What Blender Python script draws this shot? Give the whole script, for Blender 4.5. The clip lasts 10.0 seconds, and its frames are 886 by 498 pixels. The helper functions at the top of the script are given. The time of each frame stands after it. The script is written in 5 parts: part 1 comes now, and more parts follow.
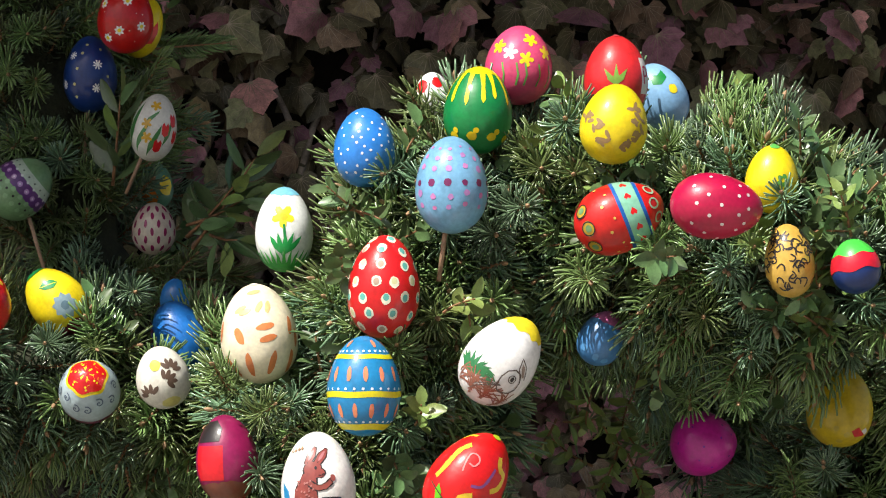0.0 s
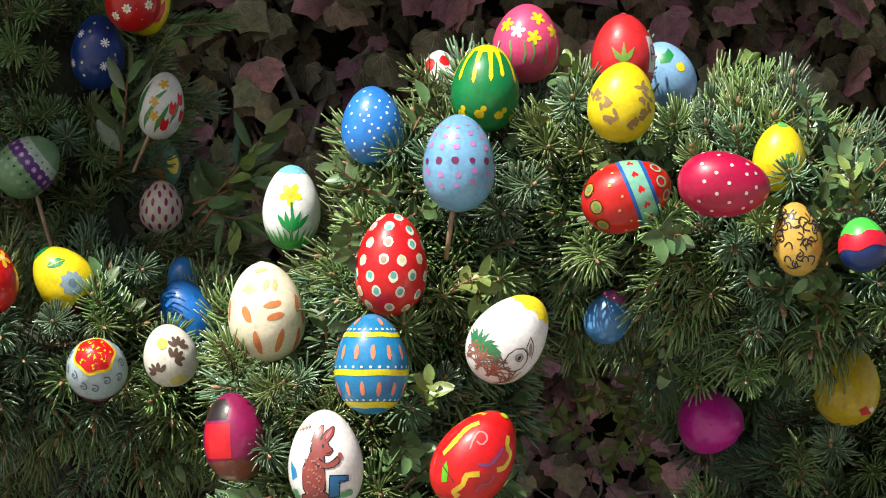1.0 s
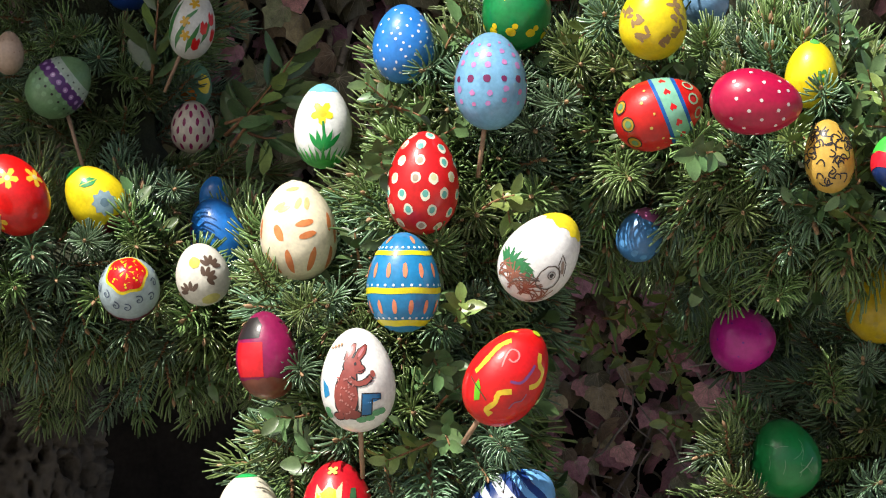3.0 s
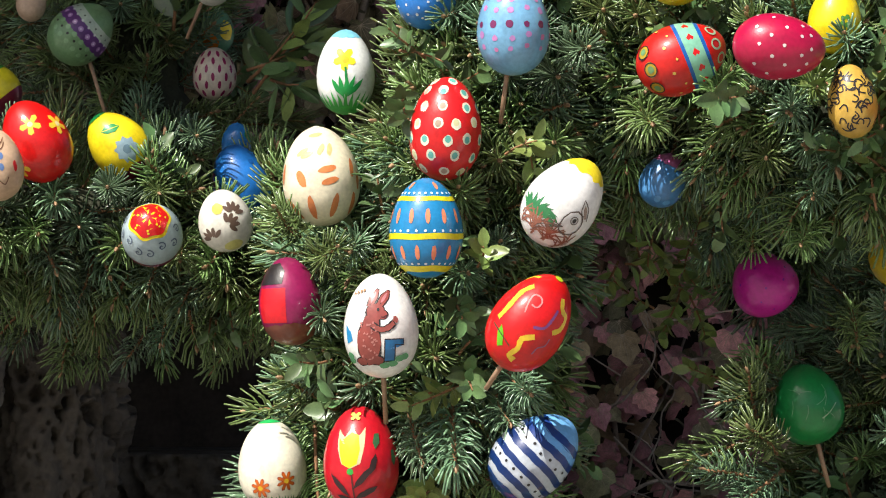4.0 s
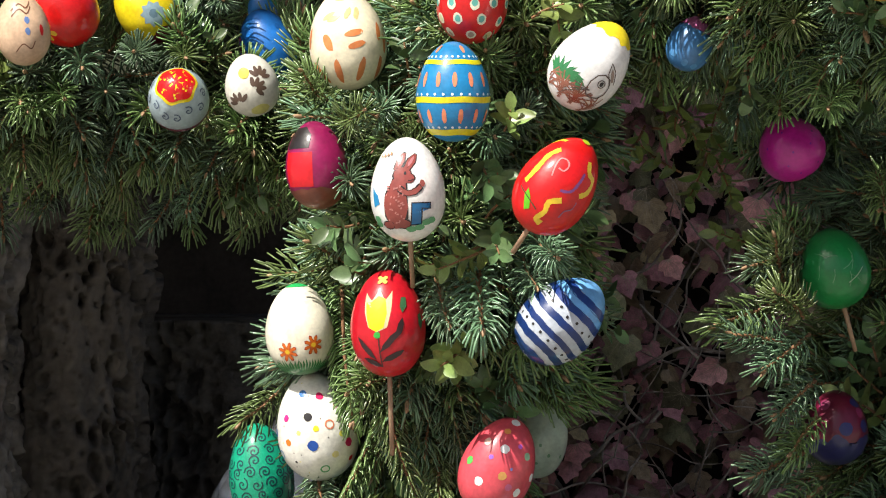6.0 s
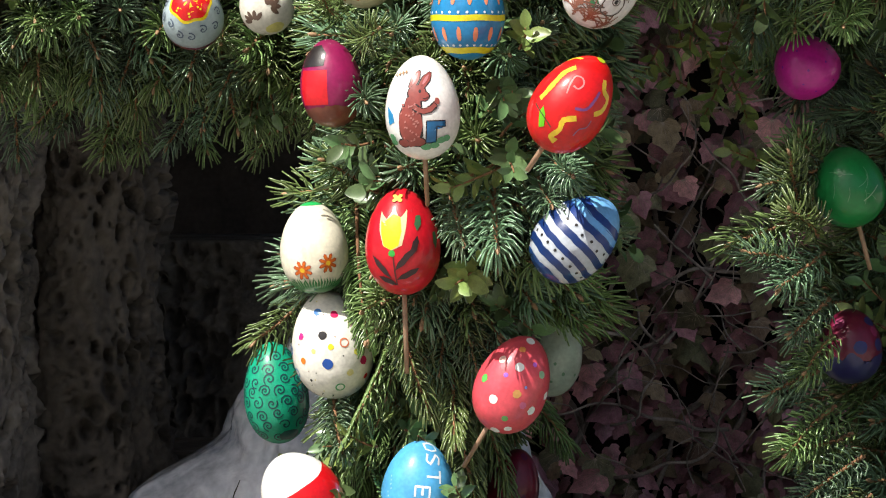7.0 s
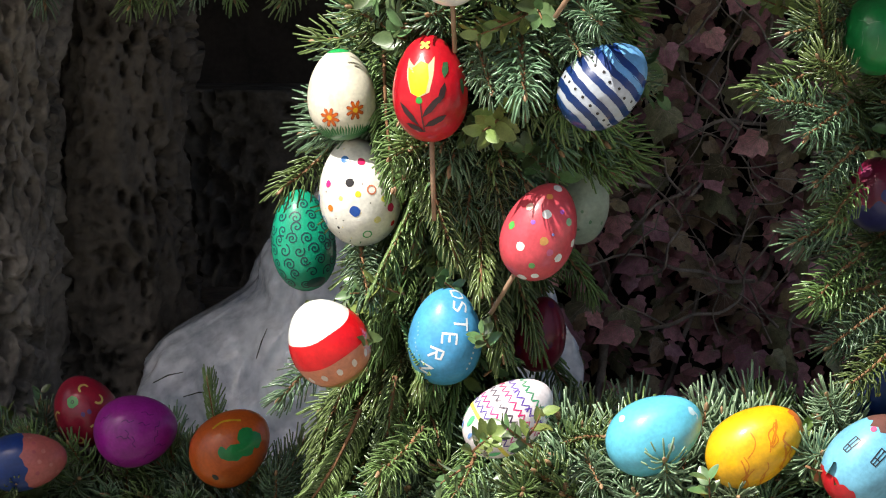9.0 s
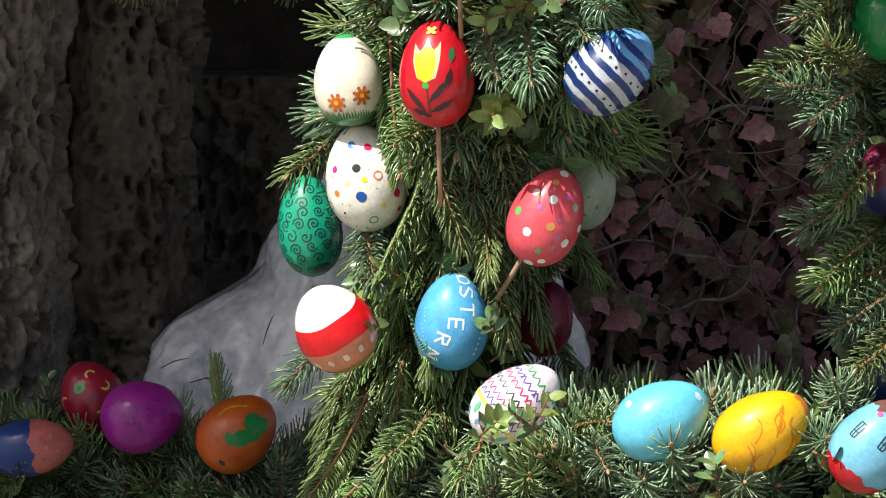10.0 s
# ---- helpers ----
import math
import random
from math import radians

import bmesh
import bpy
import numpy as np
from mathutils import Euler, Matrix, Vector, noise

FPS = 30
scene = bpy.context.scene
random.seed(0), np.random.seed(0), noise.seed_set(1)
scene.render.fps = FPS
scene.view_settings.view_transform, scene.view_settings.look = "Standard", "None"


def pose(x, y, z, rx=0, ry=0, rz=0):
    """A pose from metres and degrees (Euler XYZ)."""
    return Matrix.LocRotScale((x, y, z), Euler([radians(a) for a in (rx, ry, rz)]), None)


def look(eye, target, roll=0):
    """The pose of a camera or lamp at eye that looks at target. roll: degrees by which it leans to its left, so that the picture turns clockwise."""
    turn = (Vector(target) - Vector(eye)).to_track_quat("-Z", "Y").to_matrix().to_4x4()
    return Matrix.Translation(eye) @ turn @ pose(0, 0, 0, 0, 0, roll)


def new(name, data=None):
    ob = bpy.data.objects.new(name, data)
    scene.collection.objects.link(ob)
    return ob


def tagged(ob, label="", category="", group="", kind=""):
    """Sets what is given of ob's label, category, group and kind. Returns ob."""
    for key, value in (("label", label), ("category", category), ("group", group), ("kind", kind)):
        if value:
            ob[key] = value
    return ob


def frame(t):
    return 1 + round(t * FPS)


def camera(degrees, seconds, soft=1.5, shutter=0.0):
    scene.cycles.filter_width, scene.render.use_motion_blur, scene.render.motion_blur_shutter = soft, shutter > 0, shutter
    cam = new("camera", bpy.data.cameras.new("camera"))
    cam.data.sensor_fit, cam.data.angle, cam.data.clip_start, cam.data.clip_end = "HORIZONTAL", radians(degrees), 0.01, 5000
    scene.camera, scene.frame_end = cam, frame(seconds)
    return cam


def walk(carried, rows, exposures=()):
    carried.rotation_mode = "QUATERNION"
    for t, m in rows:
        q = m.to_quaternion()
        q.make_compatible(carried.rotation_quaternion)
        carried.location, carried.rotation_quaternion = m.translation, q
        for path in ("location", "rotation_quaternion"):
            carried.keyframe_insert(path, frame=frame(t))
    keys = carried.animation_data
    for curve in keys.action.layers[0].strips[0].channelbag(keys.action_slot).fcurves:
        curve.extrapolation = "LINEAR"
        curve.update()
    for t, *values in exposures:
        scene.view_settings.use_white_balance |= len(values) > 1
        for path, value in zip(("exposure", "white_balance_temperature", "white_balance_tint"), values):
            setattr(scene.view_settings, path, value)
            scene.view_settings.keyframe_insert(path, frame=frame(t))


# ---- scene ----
cam = camera(14.0, 10.0, soft=1.1)
# seconds, place in metres, yaw, pitch, roll in degrees: a tripod head tilting down, the lens ahead of its pivot
ROWS = [
    (0.0, -0.0000, 0.1299, 1.4545, 0.000, 2.000, 0.000),
    (0.5, -0.0001, 0.1299, 1.4543, 0.038, 1.880, -0.037),
    (1.0, -0.0003, 0.1299, 1.4538, 0.110, 1.671, -0.037),
    (1.5, -0.0005, 0.1300, 1.4533, 0.205, 1.453, -0.003),
    (2.0, -0.0007, 0.1300, 1.4526, 0.319, 1.149, 0.004),
    (2.5, -0.0010, 0.1300, 1.4518, 0.452, 0.815, 0.025),
    (4.0, -0.0021, 0.1300, 1.4492, 0.934, -0.373, 0.131),
    (4.5, -0.0026, 0.1300, 1.4482, 1.127, -0.815, 0.137),
    (5.0, -0.0027, 0.1299, 1.4469, 1.206, -1.346, 0.143),
    (5.5, -0.0029, 0.1299, 1.4458, 1.259, -1.844, 0.135),
    (7.0, -0.0035, 0.1297, 1.4417, 1.567, -3.643, 0.154),
    (7.5, -0.0038, 0.1296, 1.4404, 1.694, -4.245, 0.128),
    (8.0, -0.0041, 0.1294, 1.4385, 1.829, -5.054, 0.095),
    (8.5, -0.0044, 0.1293, 1.4372, 1.942, -5.663, 0.118),
    (9.0, -0.0045, 0.1292, 1.4365, 1.981, -5.939, 0.094),
    (9.5, -0.0046, 0.1292, 1.4363, 2.034, -6.067, 0.127),
    (10.0, -0.0047, 0.1292, 1.4361, 2.081, -6.160, 0.142),
]
walk(cam, [(t, pose(x, y, z, 90 + pitch, 0, yaw) @ pose(0, 0, 0, 0, 0, -roll)) for t, x, y, z, yaw, pitch, roll in ROWS])

# ---- light ----
SUN_WAY = Vector((-0.40, -0.43, 0.81)).normalized()
world = bpy.data.worlds.new("sky")
scene.world = world
world.use_nodes = True
wn = world.node_tree.nodes
sky = wn.new("ShaderNodeTexSky")
sky.sky_type, sky.sun_disc = "NISHITA", False
sky.dust_density, sky.air_density = 4.0, 0.8
sky.sun_elevation = math.asin(SUN_WAY.z)
sky.sun_rotation = math.atan2(SUN_WAY.x, SUN_WAY.y)
world.node_tree.links.new(sky.outputs[0], wn["Background"].inputs[0])
wn["Background"].inputs[1].default_value = 0.07
sun_data = bpy.data.lights.new("sun", "SUN")
sun_data.energy, sun_data.angle, sun_data.color = 5.0, radians(0.5), (1.0, 0.96, 0.88)
sun = new("sun", sun_data)
sun.matrix_world = look(SUN_WAY * 20, (0, 0, 0))
scene.view_settings.exposure = 0.68

RNG = random.Random(7)


# ---- materials ----
def mat(name, colour, rough=0.6, vary=0.15, size=40.0, bump=0.0, bump_size=None, dark=None, hue=0.0, rand=0.0, coat=0.0,
        sub=0.0, spec=0.5, metal=0.0, trans=0.0, detail=6.0):
    """A principled surface with noise at two scales, fine relief and a change from object to object."""
    m = bpy.data.materials.new(name)
    m.use_nodes = True
    nt = m.node_tree
    b = nt.nodes["Principled BSDF"]
    link = nt.links.new
    co = nt.nodes.new("ShaderNodeTexCoord")
    n1, n2 = nt.nodes.new("ShaderNodeTexNoise"), nt.nodes.new("ShaderNodeTexNoise")
    n1.inputs["Scale"].default_value, n2.inputs["Scale"].default_value = size, size * 7
    n1.inputs["Detail"].default_value = detail
    for n in (n1, n2):
        link(co.outputs["Object"], n.inputs["Vector"])
    mix = nt.nodes.new("ShaderNodeMix")
    mix.data_type = "FLOAT"
    mix.inputs[0].default_value = 0.35
    link(n1.outputs["Fac"], mix.inputs[2])
    link(n2.outputs["Fac"], mix.inputs[3])
    ramp = nt.nodes.new("ShaderNodeValToRGB")
    lo = dark or tuple(c * (1 - vary) ** 2 for c in colour)
    hi = tuple(min(1.0, c * (1 + vary)) for c in colour)
    ramp.color_ramp.elements[0].position, ramp.color_ramp.elements[1].position = 0.33, 0.66
    ramp.color_ramp.elements[0].color, ramp.color_ramp.elements[1].color = (*lo, 1), (*hi, 1)
    link(mix.outputs[0], ramp.inputs[0])
    out = ramp.outputs[0]
    if hue or rand:
        info = nt.nodes.new("ShaderNodeObjectInfo")
        hs = nt.nodes.new("ShaderNodeHueSaturation")
        for sock, base, amount in (("Hue", 0.5, hue), ("Value", 1.0, rand)):
            mr = nt.nodes.new("ShaderNodeMapRange")
            mr.inputs["To Min"].default_value, mr.inputs["To Max"].default_value = base - amount, base + amount
            link(info.outputs["Random"], mr.inputs["Value"])
            link(mr.outputs[0], hs.inputs[sock])
        link(out, hs.inputs["Color"])
        out = hs.outputs[0]
    link(out, b.inputs["Base Color"])
    b.inputs["Roughness"].default_value, b.inputs["Metallic"].default_value = rough, metal
    b.inputs["Coat Weight"].default_value, b.inputs["Coat Roughness"].default_value = coat, 0.12
    b.inputs["Specular IOR Level"].default_value = spec
    b.inputs["Transmission Weight"].default_value = trans
    if sub:
        b.inputs["Subsurface Weight"].default_value = sub
        b.inputs["Subsurface Radius"].default_value = (0.004, 0.003, 0.002)
    if bump:
        n3 = nt.nodes.new("ShaderNodeTexNoise")
        n3.inputs["Scale"].default_value, n3.inputs["Detail"].default_value = bump_size or size * 3, 8
        link(co.outputs["Object"], n3.inputs["Vector"])
        bp = nt.nodes.new("ShaderNodeBump")
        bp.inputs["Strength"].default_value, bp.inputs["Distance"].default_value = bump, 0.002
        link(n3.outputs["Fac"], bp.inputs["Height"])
        link(bp.outputs[0], b.inputs["Normal"])
    return m


M_NEEDLE = mat("spruce_needle", (0.145, 0.22, 0.07), 0.3, 0.3, 60, hue=0.02, rand=0.35, spec=0.6)
M_NEEDLE_BLUE = mat("blue_spruce_needle", (0.12, 0.2, 0.11), 0.3, 0.3, 60, hue=0.02, rand=0.3, spec=0.6)
M_NEEDLE_PALE = mat("pale_spruce_needle", (0.2, 0.29, 0.17), 0.3, 0.25, 60, hue=0.02, rand=0.2, spec=0.6)
M_TWIG = mat("twig_bark", (0.26, 0.13, 0.06), 0.8, 0.3, 200, bump=0.4)
M_BUD = mat("bud_scale", (0.36, 0.22, 0.12), 0.6, 0.3, 300)
M_BOX = mat("box_leaf", (0.1, 0.17, 0.065), 0.3, 0.25, 90, hue=0.025, rand=0.35, spec=0.55)
# yellower leaf tone, also used for sunlit leaves under the arch
M_BOX_YELLOW = mat("yellow_box_leaf", (0.19, 0.26, 0.07), 0.36, 0.25, 90, hue=0.02, rand=0.25, spec=0.5)
# near-black so gaps between shoots read as shade; also colours the twig bits
M_CORE = mat("core_shade_and_twig", (0.035, 0.04, 0.02), 0.9, 0.4, 60, bump=0.8, bump_size=200)
M_STICK = mat("skewer_wood", (0.33, 0.21, 0.13), 0.6, 0.2, 150, bump=0.2)
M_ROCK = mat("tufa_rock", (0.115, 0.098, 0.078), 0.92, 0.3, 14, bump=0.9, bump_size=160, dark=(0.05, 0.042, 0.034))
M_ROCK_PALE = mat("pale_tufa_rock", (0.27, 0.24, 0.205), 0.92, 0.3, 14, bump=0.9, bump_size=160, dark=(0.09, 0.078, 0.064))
# darkest and least rough of the three tufa tones
M_ROCK_DARK = mat("dark_tufa_rock", (0.1, 0.088, 0.07), 0.7, 0.35, 18, bump=0.9, bump_size=180, dark=(0.035, 0.03, 0.025))
# near-black: shade of the recess and behind the ivy put into the colour
M_SHADE = mat("shade_dark", (0.03, 0.024, 0.02), 0.95, 0.4, 25, bump=0.8)
M_STONE = mat("basin_stone", (0.11, 0.105, 0.09), 0.85, 0.2, 12, bump=0.5)
M_GROUND = mat("gravel_ground", (0.27, 0.25, 0.215), 0.95, 0.25, 9, bump=0.7)
M_BLOCKER = mat("blocker_boards", (0.16, 0.11, 0.075), 0.85, 0.25, 10, bump=0.4)
M_VINE = mat("vine_bark", (0.34, 0.29, 0.24), 0.85, 0.3, 60, bump=0.6)
M_IVY = mat("ivy_leaf", (0.22, 0.215, 0.115), 0.45, 0.35, 70, hue=0.03, rand=0.4, spec=0.4)
M_IVY_RED = mat("wine_ivy_leaf", (0.52, 0.25, 0.28), 0.52, 0.3, 70, hue=0.035, rand=0.4, spec=0.4)
M_IVY_DRY = mat("dry_ivy_leaf", (0.32, 0.24, 0.15), 0.6, 0.3, 70, hue=0.03, rand=0.35, spec=0.3)
M_VEIN = mat("leaf_vein", (0.4, 0.33, 0.24), 0.6, 0.3, 90)


def ice_material():
    m = mat("ice", (0.84, 0.87, 0.91), 0.22, 0.1, 13, bump=0.9, bump_size=90, dark=(0.3, 0.34, 0.4), detail=12.0, sub=0.35, trans=0.15, coat=0.3)
    m.node_tree.nodes["Principled BSDF"].inputs["Subsurface Radius"].default_value = (0.03, 0.035, 0.04)
    return m


M_ICE = ice_material()
PAINTS = {}


def paint(colour):
    """Glossy lacquer of one colour, brushed unevenly."""
    if colour not in PAINTS:
        deep = tuple(c if c > 0.1 * max(colour) else c * 0.45 for c in colour)
        PAINTS[colour] = mat("lacquer", deep, 0.42, 0.12, 55, bump=0.3, bump_size=85, coat=0.55, spec=0.28,
                             dark=tuple(c * 0.72 for c in deep), detail=9.0)
    return PAINTS[colour]


# ---- building helpers ----
def obj(name, verts, faces, mats, parent=None, label="", smooth=True, index=None):
    me = bpy.data.meshes.new(name)
    me.from_pydata([tuple(v) for v in verts], [], faces)
    for m in mats if isinstance(mats, (list, tuple)) else [mats]:
        me.materials.append(m)
    if index is not None:
        me.polygons.foreach_set("material_index", index)
    me.polygons.foreach_set("use_smooth", [smooth] * len(faces))
    me.update()
    ob = new(name, me)
    if parent:
        ob.parent = parent
    if label:
        tagged(ob, label)
    return ob


def shared(name, me, m, parent):
    ob = new(name, me)
    ob.parent = parent
    ob.matrix_basis = m
    return ob


def frame_of(way, roll=0.0):
    """A turn that carries z onto way."""
    q = Vector(way).normalized().to_track_quat("Z", "Y")
    return (q.to_matrix() @ Matrix.Rotation(roll, 3, "Z")).to_4x4()


def box(name, lo, hi, m, parent=None, label=""):
    x0, y0, z0 = lo
    x1, y1, z1 = hi
    bm = bmesh.new()
    bmesh.ops.create_cube(bm, size=1)
    for v in bm.verts:
        v.co = Vector((x0 + (v.co.x + 0.5) * (x1 - x0), y0 + (v.co.y + 0.5) * (y1 - y0), z0 + (v.co.z + 0.5) * (z1 - z0)))
    bmesh.ops.bevel(bm, geom=bm.edges[:], offset=0.01, segments=2, affect="EDGES")
    me = bpy.data.meshes.new(name)
    bm.to_mesh(me)
    bm.free()
    me.materials.append(m)
    ob = new(name, me)
    if parent:
        ob.parent = parent
    return ob


def spline(points, t):
    """A smooth line through points (tuples of any length); t from 0 to 1."""
    n = len(points) - 1
    k = min(int(t * n), n - 1)
    f = t * n - k
    p = [points[min(max(k + i, 0), n)] for i in (-1, 0, 1, 2)]
    return [0.5 * (2 * b + (c - a) * f + (2 * a - 5 * b + 4 * c - d) * f * f + (3 * b - a - 3 * c + d) * f ** 3) for a, b, c, d in zip(*p)]


def tube(points, radii, sides=7, bumpy=0.0, seed=0):
    """Vertices and faces of a bent, tapered tube."""
    verts, faces = [], []
    n = len(points)
    for i, p in enumerate(points):
        way = Vector(points[min(i + 1, n - 1)]) - Vector(points[max(i - 1, 0)])
        m = frame_of(way).to_3x3()
        for k in range(sides):
            a = 2 * math.pi * k / sides
            v = m @ Vector((math.cos(a), math.sin(a), 0))
            r = radii[i]
            if bumpy:
                r *= 1 + bumpy * noise.noise(Vector(p) * 22 + v * 1.5 + Vector((seed, 0, 0)))
            verts.append(Vector(p) + v * r)
    for i in range(n - 1):
        for k in range(sides):
            a, b = i * sides + k, i * sides + (k + 1) % sides
            faces.append((a, b, b + sides, a + sides))
    faces.append(tuple(range(sides - 1, -1, -1)))
    faces.append(tuple(range((n - 1) * sides, n * sides)))
    return verts, faces


# ---- setting ----
ground = obj("ground", [(-400, -400, 0), (400, -400, 0), (400, 400, 0), (-400, 400, 0)], [(0, 1, 2, 3)], M_GROUND)
tagged(ground, "plain pale gravel ground round the fountain", "ground", kind="structure")
# wall colour carries the shade seen in gaps between ivy leaves
wall = box("wall_north", (-2.4, 4.78, 0), (2.4, 5.0, 3.3), M_SHADE)
tagged(wall, "wall behind the ivy, near-black colour standing in for shade", "wall", kind="structure")
# added side wall, never in view, closes the niche
wall_w = box("wall_west", (-2.4, 3.2, 0), (-2.2, 4.778, 3.3), M_SHADE)
tagged(wall_w, "unseen near-black plain side wall added to close the niche", "wall", kind="structure")
# added overhang out of view; its front edge sets where sunlight stops
sun_blocker = box("ceiling", (-2.6, 1.755, 3.3), (2.6, 5.2, 3.42), M_BLOCKER)
tagged(sun_blocker, "added unseen overhang that keeps sun off the fountain niche", "ceiling", kind="structure")
# added support, not in view; stone darkened to bounce less sun upward
basin = box("basin_wall", (-1.9, 2.36, 0), (1.6, 3.42, 0.86), M_STONE)
tagged(basin, "unseen stone basin added below the garlands, darkened to bounce less sun", "fountain basin", kind="structure")


def tufa(name, cx, half, z0, z1, y, depth, cols, rows, m, label, seed, pit=0.02, swell=0.02, taper=0.0, flat=0.0):
    """A standing mass of porous rock: an upright half column whose face is eaten out by pits; coarse near the ground."""
    levels = [z0 + (z1 - z0) * 0.6 * k / 12 for k in range(12)] + [z0 + (z1 - z0) * (0.6 + 0.4 * k / rows) for k in range(rows + 1)]
    verts, faces = [], []
    for z in levels:
        wide = 1 - taper * max(0.0, (z - z0) / (z1 - z0) - 0.5) * 2
        for i in range(cols + 1):
            a = math.pi * i / cols
            c, sn = -math.cos(a), math.sin(a) ** (0.55 - 0.3 * flat)
            base = Vector((cx + half * c * wide, y + depth - depth * sn, z))
            out = Vector((c * 0.8, -sn, 0)).normalized()
            p = Vector((base.x * 11 + seed, base.y * 11, z * 6))
            big = noise.fractal(p, 0.9, 2.0, 4)
            wob = noise.noise_vector(p * 2.2) * 0.35
            q = Vector((base.x * 62 + seed, base.y * 62, z * 36)) + wob * 2
            d1, d2 = noise.voronoi(q)[0][0], noise.voronoi(q * 2.2 + Vector((3, 9, 1)))[0][0]
            deep = noise.noise(p * 1.3 + Vector((5, 2, 8)))
            hole = min(1.0, max(0.0, (0.40 + 0.30 * deep - d1) / 0.13)) + 0.45 * min(1.0, max(0.0, (0.36 + 0.2 * deep - d2) / 0.12))
            fine = noise.fractal(Vector((base.x * 120 + seed, base.y * 120, z * 90)), 0.9, 2.0, 4)
            verts.append(base + out * (swell * big + 0.004 * fine - pit * hole))
    n = cols + 1
    for j in range(len(levels) - 1):
        for i in range(cols):
            b = j * n + i
            faces.append((b, b + 1, b + n + 1, b + n))
        faces.append((j * n + cols, j * n, j * n + n, j * n + n + cols))
    faces.append(tuple(range(n - 1, -1, -1)))
    faces.append(tuple((len(levels) - 1) * n + i for i in range(n)))
    return tagged(obj(name, verts, faces, m), label, "rock")


tufa("tufa_boulder", -0.642, 0.185, 0.0, 1.44, 3.19, 0.2, 240, 250, M_ROCK_PALE, "pale grey porous tufa rock, deeply pitted, in shade", 1.3, 0.018, 0.022)
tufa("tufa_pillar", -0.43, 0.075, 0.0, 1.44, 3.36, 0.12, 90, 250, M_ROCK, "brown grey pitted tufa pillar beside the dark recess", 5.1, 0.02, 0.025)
tufa("tufa_ledge", -0.30, 0.15, 0.0, 1.225, 3.66, 0.12, 130, 150, M_ROCK_DARK, "dark tufa ledge with vertical marks", 9.4, 0.014, 0.02, flat=0.8)
tufa("tufa_block", -0.27, 0.2, 0.0, 1.03, 3.5, 0.2, 130, 120, M_ROCK_DARK, "dark tufa block behind the ice", 12.2, 0.02, 0.035)
# recess back wall coloured near-black to deepen its shade
recess = box("wall_recess", (-1.0, 4.0, 0), (-0.12, 4.1, 1.44), M_SHADE)
lintel = box("wall_lintel", (-0.85, 3.45, 1.442), (-0.12, 4.1, 1.5), M_ROCK_DARK)
tagged(lintel, "dark rock roof of the grotto recess", "wall", kind="structure")
tagged(recess, "back wall of the grotto recess, its shade put into near-black colour", "wall", kind="structure")


def ice_mound():
    verts, faces = [], []
    nx, nz = 90, 70
    for j in range(nz + 1):
        for i in range(nx + 1):
            a = math.pi * (i / nx)
            v = j / nz
            z = 0.80 + 0.36 * v
            # half widths to either side of the spout, flaring to the foot
            wl = spline([(0.235,), (0.23,), (0.215,), (0.133,), (0.1,), (0.05,)], v ** 1.6)[0]
            wr = spline([(0.19,), (0.187,), (0.18,), (0.155,), (0.1,), (0.05,)], v ** 1.6)[0]
            c = math.cos(a)
            x = -0.172 - c * (wl if c > 0 else wr)
            y = 3.38 - math.sin(a) ** 0.8 * (0.07 + 0.10 * (1 - v))
            p = Vector((x * 14, y * 14, z * 9))
            k = noise.fractal(p, 1.0, 2.0, 4)
            s = noise.noise(Vector((a * 9, z * 5, 3)))
            verts.append((x + 0.016 * k - 0.005 * s, y + 0.02 * k + 0.006 * s, z + 0.006 * k))
    for j in range(nz):
        for i in range(nx):
            a = j * (nx + 1) + i
            faces.append((a, a + 1, a + nx + 2, a + nx + 1))
    b = len(verts)
    verts += [(-0.42, 3.42, 0.80), (0.02, 3.42, 0.80), (-0.11, 3.42, 1.16), (-0.23, 3.42, 1.16)]
    faces += [(b + 3, b + 2, b + 1, b)]
    faces += [tuple([b, b + 1] + list(range(nx, -1, -1))), tuple([b + 2, b + 3] + [nz * (nx + 1) + i for i in range(nx + 1)])]
    faces += [tuple([b + 3, b] + [j * (nx + 1) for j in range(nz + 1)])]
    faces += [tuple([b + 1, b + 2] + [j * (nx + 1) + nx for j in range(nz, -1, -1)])]
    return tagged(obj("ice_mound", verts, faces, M_ICE), "cloudy grey-blue mound of ice beneath the spout", "ice")


ice_mound()
for x, z, a in ((-0.352, 1.0, 20), (-0.325, 0.985, 8), (-0.345, 0.955, 40), (-0.27, 1.03, 70)):
    d = Vector((math.cos(radians(a)), 0, math.sin(radians(a)))) * 0.014
    c = Vector((x, 3.236, z))
    v, f = tube([c - d, c + Vector((0, 0, 0.002)), c + d], [0.0004, 0.0006, 0.0003], 5)
    tagged(obj("twig_bit", v, f, M_CORE), "dark twig fragment lying on the ice", "twig")
pts = [(-0.45, 3.40, 0.90), (-0.445, 3.40, 1.0), (-0.432, 3.40, 1.045), (-0.41, 3.40, 1.055), (-0.392, 3.40, 1.04), (-0.385, 3.40, 1.0), (-0.383, 3.40, 0.9)]
v, f = tube(pts, [0.012] * 7, 10, 0.1)
tagged(obj("spout_pipe", v, f, M_ROCK_DARK), "dark bent pipe in the grotto shade", "pipe")


# ---- eggs ----
EGGS = []
ROUND = {"yellow_ribbon", "lilac_squiggle", "pale_swirl", "brush_curl", "yellow_arc", "crack", "orange_vein", "arm", "fore_arm", "brown_stroke", "brown_mark", "scratch", "scroll_mark"}
